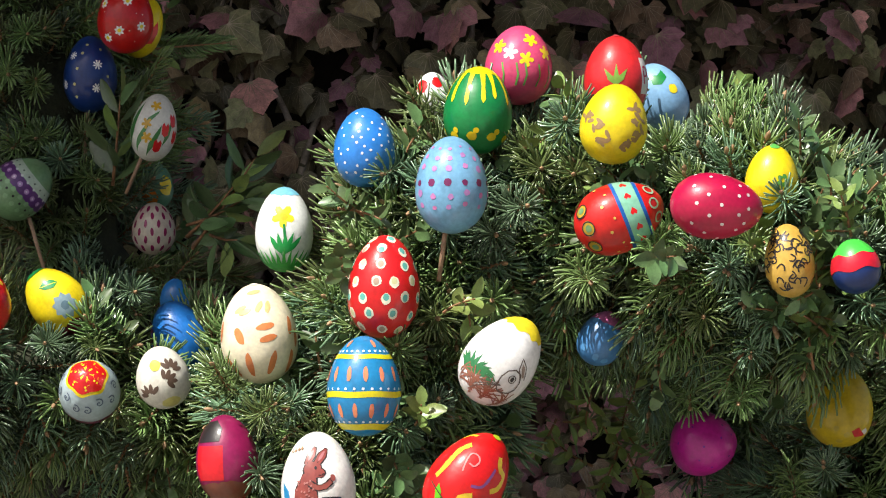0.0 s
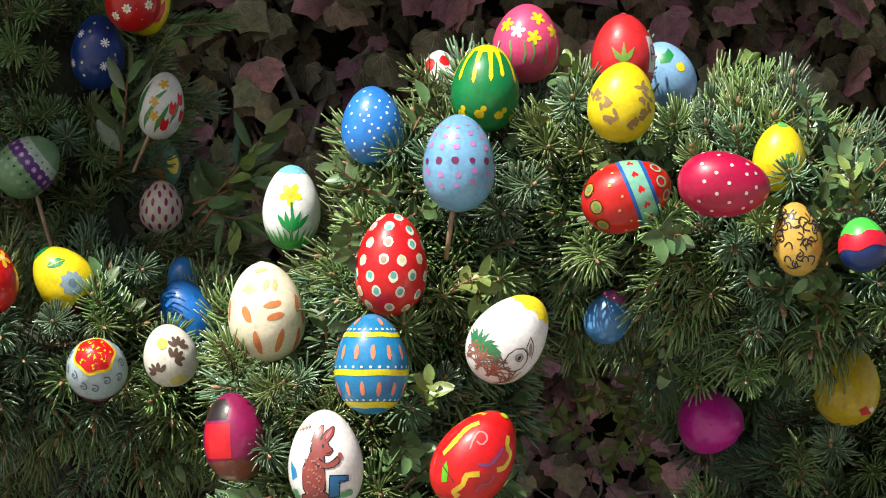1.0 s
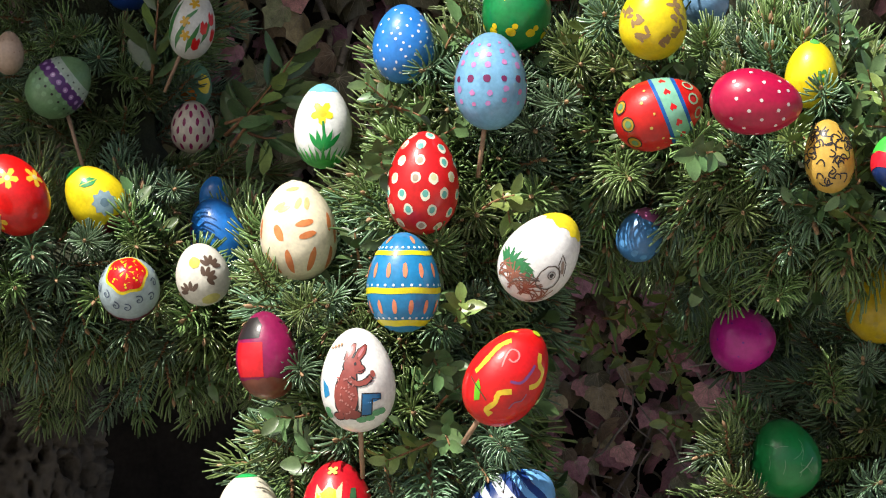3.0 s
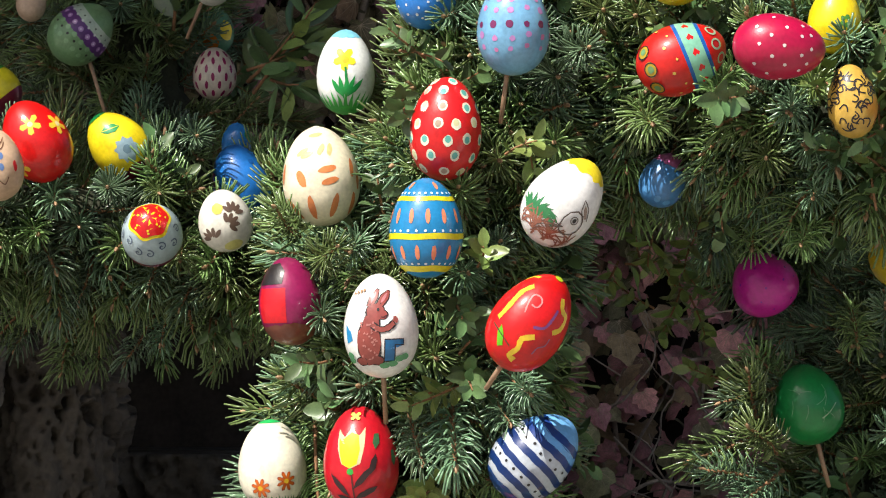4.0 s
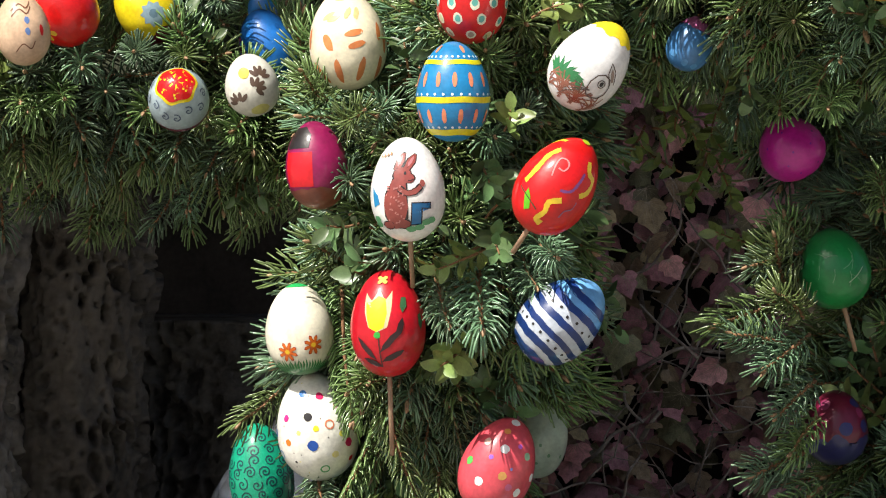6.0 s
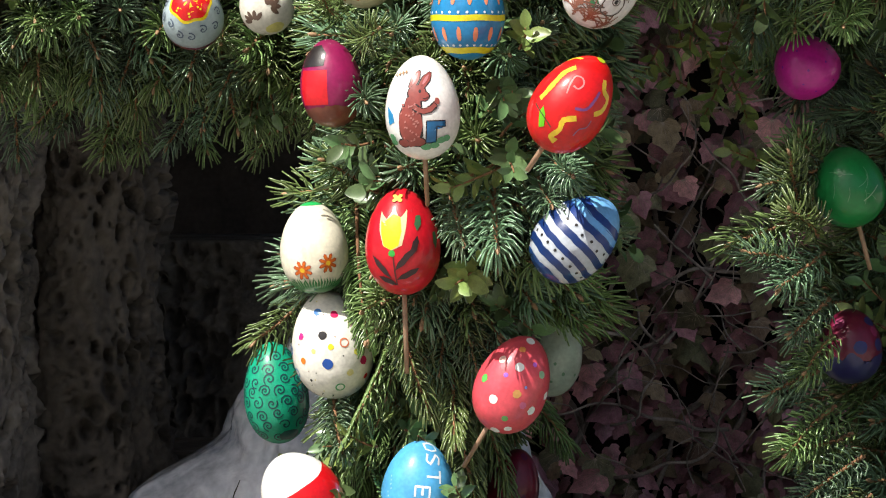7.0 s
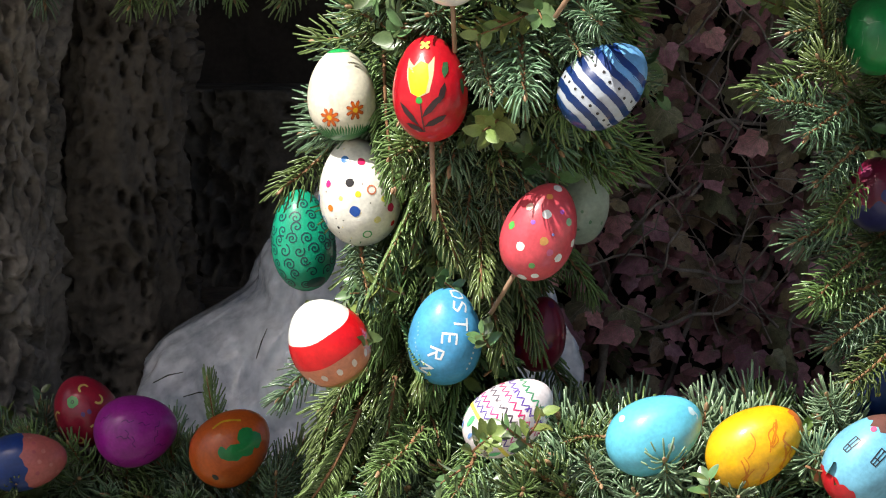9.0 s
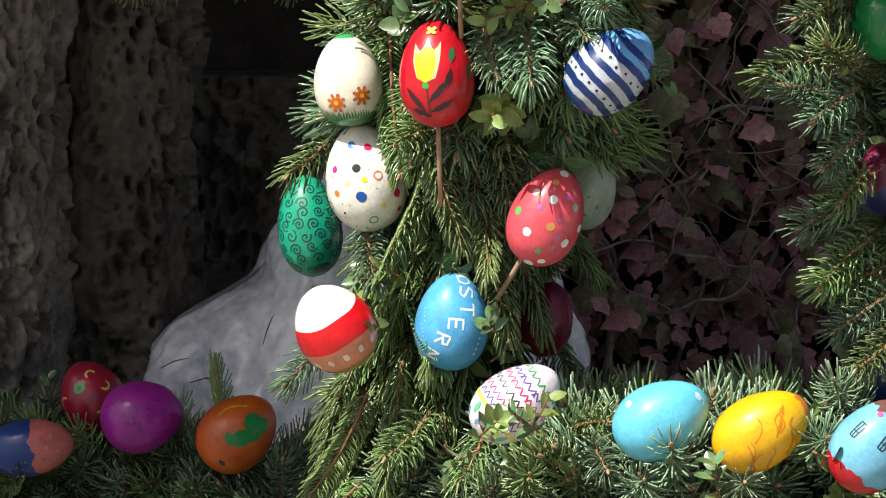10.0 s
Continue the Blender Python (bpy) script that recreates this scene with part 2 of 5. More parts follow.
WHITE, CREAM, YELLOW, RED, GREEN = (0.82, 0.82, 0.8), (0.8, 0.74, 0.58), (0.8, 0.62, 0.03), (0.62, 0.015, 0.02), (0.02, 0.22, 0.05)
BLUE, SKY, NAVY, ORANGE, BLACK = (0.03, 0.14, 0.42), (0.12, 0.42, 0.68), (0.012, 0.025, 0.13), (0.72, 0.2, 0.04), (0.02, 0.016, 0.016)
BROWN, PINK, MAROON, CRIMSON, TEAL = (0.16, 0.06, 0.03), (0.72, 0.1, 0.22), (0.16, 0.01, 0.03), (0.45, 0.008, 0.05), (0.03, 0.4, 0.24)
LILAC, PURPLE, MAGENTA = (0.42, 0.24, 0.5), (0.1, 0.03, 0.16), (0.5, 0.03, 0.28)


class Egg:
    """A painted egg. Its axis is local z, pointed end up; its painted front is local -y."""

    def __init__(self, label, x, y, z, w, h, tilt, lean, colour, stick=None, spin=0.0, tucked=False, nested=False):
        self.w, self.h, self.layer, self.strokes, self.order = w, h, 0.00018, {}, {}
        self.top = new("easter_egg")
        self.top.matrix_basis = pose(x, y, z, -lean, tilt, 0) @ pose(0, 0, 0, 0, 0, spin)
        tagged(self.top, label, "easter egg", "painted easter eggs")
        if not tucked:
            EGGS.append((Vector((x, y, z)), w / 2, h / 2, tilt, nested))
        n, rows = 40, 28
        verts = [(0, 0, -h / 2)]
        for j in range(1, rows):
            s = -math.cos(math.pi * j / rows)
            for i in range(n):
                a = 2 * math.pi * i / n
                verts.append((self.r(s) * math.cos(a), self.r(s) * math.sin(a), s * h / 2))
        verts.append((0, 0, h / 2))
        last = len(verts) - 1
        faces = [(0, 1 + (i + 1) % n, 1 + i) for i in range(n)]
        for j in range(rows - 2):
            for i in range(n):
                a, b = 1 + j * n + i, 1 + j * n + (i + 1) % n
                faces.append((a, b, b + n, a + n))
        faces += [(last, last - n + i, last - n + (i + 1) % n) for i in range(n)]
        obj("shell", verts, faces, paint(colour), self.top)
        if stick:
            dx, dy, dz = stick
            m = (self.top.matrix_basis.inverted().to_3x3()) @ Vector((dx, dy, dz))
            a = m.normalized() * (h * 0.36)
            v, f = tube([a, a.lerp(m, 0.5), m], [0.0017, 0.0016, 0.0015], 8)
            obj("stick", v, f, M_STICK, self.top, "thin wooden skewer")

    def r(self, s):
        s = max(-1.0, min(1.0, s))
        return self.w / 2 * math.sqrt(max(0.0, 1 - s * s)) * (1 - 0.13 * s) * 0.992

    def on(self, p):
        """The point of the shell over p, lifted by the layer of paint."""
        s = max(-0.999, min(0.999, p.z / (self.h / 2)))
        r = self.r(s) + self.layer
        k = r / max(1e-6, math.hypot(p.x, p.y))
        return Vector((p.x * k, p.y * k, p.z * (1 + self.layer / (self.h / 2))))

    def place(self, az, s):
        a = radians(az)
        r = self.r(s)
        return Vector((r * math.sin(a), -r * math.cos(a), s * self.h / 2)), Vector((math.cos(a), math.sin(a), 0)), \
            Vector((-math.sin(a) * self.slope(s), math.cos(a) * self.slope(s), 1)).normalized()

    def flat(self, x, y, tilt=0.0):
        """Where on the shell a spot lies that shows x to the side and y up, in millimetres, on an egg tilted sideways."""
        a = radians(tilt)
        x, y = x * math.cos(a) - y * math.sin(a), x * math.sin(a) + y * math.cos(a)
        s = max(-0.97, min(0.97, y / 500 / self.h))
        return math.degrees(math.asin(max(-0.97, min(0.97, x / 1000 / self.r(s))))), s

    def slope(self, s):
        return -(self.r(s + 0.02) - self.r(s - 0.02)) / (0.02 * self.h)

    def add(self, name, colour, verts, faces):
        self.strokes.setdefault((name, colour), []).append((verts, faces))

    def coat(self, name):
        """Later kinds of paint lie on the earlier ones."""
        self.layer = 0.00016 + 0.00006 * self.order.setdefault(name, len(self.order))

    def poly(self, name, colour, az, s, pts, turn=0.0):
        """A filled shape, star-shaped about its centre; pts in millimetres."""
        self.coat(name)
        c, ex, ez = self.place(az, s)
        ca, sa = math.cos(radians(turn)), math.sin(radians(turn))
        fine = []
        for i, (x, y) in enumerate(pts):
            x1, y1 = pts[(i + 1) % len(pts)]
            steps = max(1, int(math.hypot(x1 - x, y1 - y) / 2.4))
            fine += [(x + (x1 - x) * k / steps, y + (y1 - y) * k / steps) for k in range(steps)]
        pts = fine
        n, verts, faces = len(pts), [self.on(c)], []
        rings = max(2, int(max(math.hypot(x, y) for x, y in pts) / 2.2))
        for ring in [(k + 1) / rings for k in range(rings)]:
            for x, y in pts:
                x, y = (x * ca + y * sa) * ring / 1000, (y * ca - x * sa) * ring / 1000
                verts.append(self.on(c + ex * x + ez * y))
        for i in range(n):
            j = (i + 1) % n
            faces.append((0, 1 + i, 1 + j))
            faces += [(1 + q * n + i, 1 + q * n + n + i, 1 + q * n + n + j, 1 + q * n + j) for q in range(rings - 1)]
        self.add(name, colour, verts, faces)

    def disc(self, name, colour, az, s, rx, ry=None, turn=0.0, rough=0.08):
        ry = ry or rx
        pts = []
        for i in range(14):
            a = 2 * math.pi * i / 14
            k = 1 + RNG.uniform(-rough, rough)
            pts.append((rx * k * math.cos(a), ry * k * math.sin(a)))
        self.poly(name, colour, az, s, pts, turn)

    def flower(self, name, colour, az, s, size, petals=5, slim=0.45, turn=0.0):
        pts = []
        for i in range(petals * 4):
            a = 2 * math.pi * i / (petals * 4)
            k = (slim, 0.85, 1.0, 0.85)[i % 4]
            pts.append((size * k * math.sin(a), size * k * math.cos(a)))
        self.poly(name, colour, az, s, pts, turn)

    def line(self, name, colour, az, s, pts, width=1.0, turn=0.0, closed=False):
        """A brush stroke through pts in millimetres."""
        self.coat(name)
        c, ex, ez = self.place(az, s)
        ca, sa = math.cos(radians(turn)), math.sin(radians(turn))
        if name in ROUND and len(pts) > 2:
            pts = [spline(pts, k / (len(pts) * 4)) for k in range(len(pts) * 4 + 1)]
        pts = [Vector((x * ca + y * sa, y * ca - x * sa)) for x, y in pts]
        fine = []
        n = len(pts)
        for i in range(n if closed else n - 1):
            a, b = pts[i], pts[(i + 1) % n]
            steps = max(1, int((b - a).length / 1.5))
            fine += [a.lerp(b, k / steps) for k in range(steps)]
        fine.append(pts[0] if closed else pts[-1])
        verts, faces = [], []
        for i, p in enumerate(fine):
            way = fine[min(i + 1, len(fine) - 1)] - fine[max(i - 1, 0)]
            if way.length < 1e-6:
                way = Vector((1, 0))
            side = Vector((-way.y, way.x)).normalized() * width / 2 * RNG.uniform(0.85, 1.15)
            for q in (p + side, p - side):
                verts.append(self.on(c + ex * q.x / 1000 + ez * q.y / 1000))
        faces = [(2 * i + 1, 2 * i + 3, 2 * i + 2, 2 * i) for i in range(len(fine) - 1)]
        self.add(name, colour, verts, faces)

    def ring(self, name, colour, az, s, radius, width=0.8, part=1.0, turn=0.0):
        n = 14
        pts = [(radius * math.cos(2 * math.pi * part * i / n + turn), radius * math.sin(2 * math.pi * part * i / n + turn)) for i in range(n + (part < 1))]
        self.line(name, colour, az, s, pts, width, closed=part >= 1)

    def spiral(self, name, colour, az, s, radius, width=0.6, turns=1.6, turn=0.0):
        n = 16
        pts = [(radius * (i / n) * math.cos(turn + 2 * math.pi * turns * i / n), radius * (i / n) * math.sin(turn + 2 * math.pi * turns * i / n)) for i in range(n + 1)]
        self.line(name, colour, az, s, pts, width)

    def band(self, name, colour, s0, s1, wave=0.0, waves=6, jag=0.0):
        """A painted band right round the axis, between two heights."""
        self.coat(name)
        s0, s1 = (-1.0 if s0 <= -0.99 else s0), (1.0 if s1 >= 0.99 else s1)
        n, rows = 56, max(3, int(abs(s1 - s0) * 18))
        verts, faces = [], []
        for j in range(rows + 1):
            for i in range(n):
                a = 2 * math.pi * i / n
                t = j / rows
                t = math.sin(t * math.pi / 2) if s1 == 1.0 else 1 - math.cos(t * math.pi / 2) if s0 == -1.0 else t
                s = s0 + (s1 - s0) * t + wave * math.sin(waves * a) + (jag * noise.noise(Vector((math.cos(a) * 4, math.sin(a) * 4, s0 * 9))) if 0 < abs(s0) < 0.99 and j == 0 or j == rows and abs(s1) < 0.99 else 0)
                s = max(-0.9999, min(0.9999, s))
                r = self.r(s) + self.layer
                verts.append(Vector((r * math.sin(a), -r * math.cos(a), s * (self.h / 2 + self.layer))))
        for j in range(rows):
            for i in range(n):
                a, b = j * n + i, j * n + (i + 1) % n
                faces.append((a, b, b + n, a + n))
        if s1 >= 0.99 or s0 <= -0.99:
            row = rows if s1 >= 0.99 else 0
            faces.append(tuple(row * n + i for i in range(n)))
        self.add(name, colour, verts, faces)

    def scatter(self, name, colours, count, size, gap=0.0, lo=-0.85, hi=0.85, front=110, ratio=1.0):
        placed = []
        for _ in range(count * 30):
            az, s = RNG.uniform(-front, front), RNG.uniform(lo, hi)
            p, _, _ = self.place(az, s)
            if all((p - q).length > gap / 1000 for q in placed):
                placed.append(p)
                self.disc(name, RNG.choice(colours), az, s, size * RNG.uniform(0.8, 1.15), size * ratio * RNG.uniform(0.8, 1.15))
                if len(placed) == count:
                    break

    def done(self):
        for (name, colour), pieces in self.strokes.items():
            if len(pieces) <= 12:
                for vs, fs in pieces:
                    obj(name, vs, fs, paint(colour), self.top)
            else:
                verts, faces = [], []
                for vs, fs in pieces:
                    faces += [tuple(i + len(verts) for i in f) for f in fs]
                    verts += vs
                tagged(obj(name, verts, faces, paint(colour), self.top), kind="stuff")


# eggs on the shaded garland
e = Egg("glossy red egg with small white flowers, in shade", -0.2716, 3.2065, 1.7597, 0.0482, 0.0613, 0, 0, (0.5, 0.015, 0.015))
for az, s in ((-50, 0.35), (-8, -0.42), (40, -0.3), (10, 0.4), (-40, -0.6)):
    e.flower("blossom", WHITE, az, s, 4.5, 7, 0.6)
    e.disc("blossom_eye", YELLOW, az, s, 1.7)
e.scatter("dot", [CREAM], 24, 0.5, 5)
e.done()
e = Egg("yellow egg with red tulip petals and green leaves", -0.2637, 3.2860, 1.7587, 0.0360, 0.0540, 20, 0, (0.7, 0.56, 0.02))
e.poly("tulip", RED, 30, -0.1, [(-7, -9), (0, -11), (7, -8), (9, 3), (6, 12), (2, 6), (-2, 13), (-7, 4)])
e.disc("leaf", GREEN, -25, -0.5, 6, 7)
e.done()
e = Egg("dark navy egg with white stars on a wooden skewer", -0.3040, 3.2330, 1.7135, 0.0466, 0.0668, 0, 0, (0.012, 0.03, 0.16), (-0.006, 0.01, -0.075))
for az, s, k in ((22, 0.2, 4.5), (20, -0.4, 4.2), (-42, 0.45, 4), (-60, -0.3, 4)):
    e.flower("star", WHITE, az, s, k, 8, 0.25, RNG.uniform(0, 40))
for az, s in ((-15, 0.5), (-24, 0.1), (-30, -0.3), (-5, 0.72), (35, 0.6), (-30, -0.62), (45, -0.1)):
    e.disc("dot", (0.5, 0.48, 0.2), az, s, 1.3)
e.done()
e = Egg("white egg painted with tulips and daffodils, on a skewer", -0.2424, 3.1535, 1.6622, 0.0385, 0.0573, 10, 0, (0.66, 0.66, 0.6), (-0.025, 0.015, -0.055))
for az, s, k, w, tu in ((-25, -0.3, 16, 2.4, 25), (10, -0.4, 15, 2.6, 20), (-5, 0.25, 9, 1.8, 40), (45, -0.1, 13, 2.2, 15), (-60, 0.0, 20, 4, 10)):
    e.poly("leaf", (0.05, 0.2, 0.05), az, s, [(0, -k), (w, -k * 0.3), (w * 0.6, k * 0.6), (0, k), (-w * 0.6, k * 0.5), (-w, -k * 0.3)], tu)
for az, s in ((35, -0.05), (58, 0.25), (22, -0.55), (70, -0.2)):
    e.poly("tulip", RED, az, s, [(-3, -4), (0, -6), (3, -4), (3.5, 3), (2, 6), (0, 3), (-2, 6), (-3.5, 3)])
for az, s in ((-16, 0.05), (-10, -0.35), (0, 0.6)):
    e.flower("daffodil", (0.62, 0.36, 0.04), az, s, 5, 5, 0.4)
e.done()
e = Egg("green egg with purple beaded band, on a skewer", -0.3546, 3.1535, 1.6114, 0.0494, 0.0593, 52, 0, (0.16, 0.3, 0.14), (0.022, 0.0, -0.075), spin=20)
e.band("violet_band", PURPLE, -0.08, 0.3)
e.band("mint_band", (0.4, 0.5, 0.4), 0.3, 0.55)
for k in range(18):
    e.disc("bead", LILAC, k * 20, 0.11, 2.3)
    e.disc("bead_eye", (0.7, 0.6, 0.75), k * 20, 0.11, 0.8)
    e.disc("bead", (0.6, 0.62, 0.6), k * 20 + 8, 0.3, 1.2)
    e.disc("bead", (0.22, 0.4, 0.2), k * 20, -0.12, 2.2)
    e.disc("black_dot", BLACK, k * 20 + 10, -0.25, 1.1)
    e.disc("black_dot", BLACK, k * 20, 0.42, 0.8)
    e.disc("bead", (0.22, 0.4, 0.2), k * 20, -0.42, 2.2)
e.done()
e = Egg("marbled green and orange egg deep in the twigs", -0.2514, 3.2860, 1.6197, 0.0309, 0.0412, 0, 0, (0.1, 0.25, 0.16), tucked=True)
e.disc("orange_patch", ORANGE, -20, -0.5, 9, 8)
e.disc("yellow_patch", YELLOW, 40, 0.0, 7, 9)
e.done()
e = Egg("small cream egg with crimson petal strokes", -0.2490, 3.2330, 1.5804, 0.0380, 0.0456, 0, 0, (0.66, 0.58, 0.48))
for row, s in enumerate((-0.75, -0.45, -0.15, 0.15, 0.45, 0.72)):
    for k in range(10):
        e.disc("stroke", (0.28, 0.02, 0.09), k * 36 + row * 18, s, 1.5, 3.6, RNG.uniform(-12, 12))
e.done()
e = Egg("plain tan egg half hidden at the shaded garland", -0.3967, 3.1535, 1.6393, 0.0257, 0.0370, 0, 0, (0.5, 0.36, 0.26))
e.scatter("speck", [(0.3, 0.16, 0.1)], 20, 0.5, 3)
e.done()

# eggs on the side garland
e = Egg("yellow egg with a green leaf and grey-blue flower", -0.2757, 2.7030, 1.5073, 0.0415, 0.0525, -40, 0, YELLOW, nested=True)
e.flower("blue_flower", (0.25, 0.36, 0.42), 12, -0.3, 10, 9, 0.75)
e.disc("flower_eye", (0.12, 0.2, 0.26), 12, -0.3, 3.2)
e.poly("leaf", GREEN, 12, 0.42, [(-7, 0), (-3, 3.4), (3, 3.6), (8, 0), (3, -3.4), (-3, -3)], 20)
e.line("leaf_vein", (0.5, 0.5, 0.05), 12, 0.42, [(-6, 0), (7, 0)], 0.6, 20)
e.band("green_tip", GREEN, 0.9, 0.995)
e.band("red_foot", MAROON, -0.995, -0.72, jag=0.08)
e.done()
e = Egg("deep blue egg with dark red mottling", -0.1897, 2.7295, 1.4806, 0.0419, 0.0564, -18, 0, (0.03, 0.15, 0.5), nested=True)
e.disc("maroon_patch", (0.1, 0.01, 0.04), -72, 0.05, 9, 12)
e.disc("wine_patch", (0.2, 0.04, 0.12), 78, 0.2, 5, 11)
e.scatter("mottle", [(0.05, 0.2, 0.55), (0.02, 0.1, 0.36)], 14, 2.4, 5)
e.done()
e = Egg("small blue egg half hidden behind a larger one", -0.1969, 2.7825, 1.5110, 0.0227, 0.0288, 0, 0, (0.03, 0.16, 0.45), tucked=True)
e.disc("green_patch", GREEN, 60, 0.3, 4)
e.done()
e = Egg("white egg with brown leaf sprays and yellow patches", -0.1915, 2.5970, 1.4530, 0.0374, 0.0439, -10, -20, (0.76, 0.73, 0.64), nested=True)
for az, s, tu in ((-28, -0.25, -30), (28, 0.42, 30), (8, 0.15, 70)):
    for k in range(5):
        a = k * 36 - 72 + tu
        e.disc("leaf_spray", (0.12, 0.075, 0.055), az + 9 * math.sin(radians(a)) * 2, s + 0.2 * math.cos(radians(a)), 1.6, 3.6, a)
e.disc("yellow_patch", (0.75, 0.62, 0.1), -12, 0.62, 4, 4)
e.disc("yellow_patch", (0.72, 0.66, 0.22), 14, -0.6, 7, 5)
e.done()
e = Egg("pale blue egg with a red dotted flower on its tip", -0.2443, 2.6235, 1.4440, 0.0427, 0.0501, 0, -62, (0.42, 0.52, 0.56), nested=True)
e.band("wine_foot", MAROON, -0.995, -0.25)
e.band("yellow_collar", YELLOW, 0.68, 0.995, 0.03, 6)
e.band("red_cap", RED, 0.75, 0.995, 0.025, 6)
for k in range(14):
    e.disc("cap_dot", YELLOW, k * 51, 0.82 + 0.1 * (k % 3) / 2, 0.8)
for k in range(13):
    e.spiral("scroll", (0.1, 0.13, 0.2), k * 28, 0.28 + 0.16 * (k % 2), 3.6, 0.9, 1.3)
e.done()
e = Egg("red egg with yellow flowers, half behind a beige egg", -0.3276, 2.6500, 1.5090, 0.0465, 0.0606, -28, 0, (0.6, 0.012, 0.012), nested=True)
for az, s in ((10, 0.35), (60, 0.1), (-50, -0.4)):
    e.flower("flower", (0.8, 0.5, 0.08), az, s, 8.5, 5, 0.35, 20)
    e.disc("flower_eye", (0.75, 0.62, 0.3), az, s, 2)
e.done()
e = Egg("beige egg with brown and blue brush marks", -0.3484, 2.5970, 1.4915, 0.0374, 0.0504, -8, 0, (0.62, 0.42, 0.28), nested=True)
e.disc("blue_mark", (0.12, 0.2, 0.42), 20, 0.2, 1.8, 2.6)
e.disc("blue_mark", (0.12, 0.2, 0.42), 18, -0.1, 1.8, 2.6)
e.disc("red_mark", RED, 50, -0.12, 1.6, 4)
for s in (-0.5, 0.45, 0.6):
    e.line("brown_mark", BROWN, 5, s, [(-6, -3), (0, 2), (5, -2), (9, 3)], 0.8)
e.done()
e = Egg("yellow egg with a green cap and red foot", -0.3684, 2.7295, 1.5489, 0.0359, 0.0427, -40, 0, (0.66, 0.6, 0.04))
e.band("green_cap", (0.04, 0.36, 0.06), 0.35, 0.995, jag=0.1)
e.band("red_foot", MAROON, -0.995, -0.5)
e.disc("red_dot", RED, 15, 0.05, 3)
e.done()

# eggs on the crown and the column
e = Egg("cream egg with orange brush strokes and a blown tip", -0.1192, 2.4645, 1.4812, 0.0502, 0.0648, -6, 0, (0.82, 0.74, 0.55))
for k in range(9):
    e.disc("orange_stroke", (0.68, 0.22, 0.07), k * 40 - 18, -0.6, 2.4, 8.6, 14 * math.sin(k * 2.1))
for az, s, rx, ry, tu in ((14, 0.12, 6.4, 2.2, -8), (16, -0.12, 6.2, 2.2, -10), (-28, -0.02, 3, 6, -25), (58, 0.1, 2, 6.5, 12), (70, -0.15, 2, 6, 0), (-70, 0.1, 2, 7, 6)):
    e.disc("orange_stroke", (0.68, 0.22, 0.07), az, s, rx, ry, tu)
for az, s, tu in ((8, 0.52, 30), (24, 0.5, 18), (-28, 0.5, 60), (-18, 0.44, 70), (0, 0.82, 80)):
    e.disc("pale_stroke", (0.76, 0.5, 0.22), az, s, 1.8, 4.6, tu)
e.disc("wax_plug", (0.86, 0.8, 0.66), 0, 0.985, 3)
e.done()
e = Egg("white egg with a yellow daffodil and green grass", -0.1052, 2.5175, 1.5510, 0.0386, 0.0560, 0, 0, (0.8, 0.82, 0.8))
e.band("blue_tip", (0.2, 0.55, 0.7), 0.8, 0.995, jag=0.06)
e.flower("daffodil", (0.85, 0.68, 0.05), 0, 0.28, 8.5, 5, 0.5)
e.disc("trumpet", (0.8, 0.48, 0.03), 2, 0.26, 2.6)
e.line("stem", GREEN, 2, -0.05, [(0, 4), (1, -9)], 1.6)
for az, k, tu in ((-16, 7, -30), (-6, 8, -10), (12, 9, 22), (24, 8, 40), (4, 7, 5)):
    e.poly("leaf", (0.02, 0.3, 0.06), az, -0.38, [(0, -k), (1.8, -2), (1.4, 3), (0, k), (-1.4, 3), (-1.8, -2)], tu)
for k in range(26):
    e.poly("grass", (0.05, 0.4, 0.06), k * 14 - 180, -0.72, [(-1.6, -5), (1.6, -5), (0.9, 2), (RNG.uniform(-2, 2), RNG.uniform(6, 10)), (-0.9, 2)])
e.band("grass_foot", (0.04, 0.34, 0.06), -0.995, -0.8, jag=0.05)
e.done()
e = Egg("bright blue egg with white dots", -0.0509, 2.4645, 1.6017, 0.0401, 0.0517, 0, 0, (0.06, 0.2, 0.62))
e.scatter("dot", [(0.75, 0.78, 0.85)], 95, 0.95, 4.2, front=170)
e.done()
e = Egg("red egg with white and teal polka dots", -0.0371, 2.3850, 1.5096, 0.0456, 0.0650, 3, 0, (0.58, 0.02, 0.025))
for row, s in enumerate((-0.8, -0.52, -0.22, 0.1, 0.42, 0.7, 0.9)):
    n = (7, 9, 10, 10, 9, 7, 4)[row]
    for k in range(n):
        az = k * 360 / n + row * 19 + RNG.uniform(-4, 4)
        e.disc("dot", (0.75, 0.72, 0.56), az, s + RNG.uniform(-0.04, 0.04), 3.2, 3.6)
        e.disc("teal_eye", RNG.choice([(0.12, 0.42, 0.36), (0.12, 0.42, 0.36), (0.62, 0.62, 0.34), (0.4, 0.3, 0.22)]), az, s + RNG.uniform(-0.02, 0.02), 1.9, 2.3)
e.done()
e = Egg("blue egg with yellow bands and orange strokes", -0.0488, 2.3585, 1.4476, 0.0458, 0.0621, 0, 0, (0.03, 0.2, 0.44))
for s0, s1 in ((0.54, 0.63), (-0.22, -0.1), (-0.86, -0.74)):
    e.band("yellow_band", (0.68, 0.62, 0.03), s0, s1, 0.008, 5)
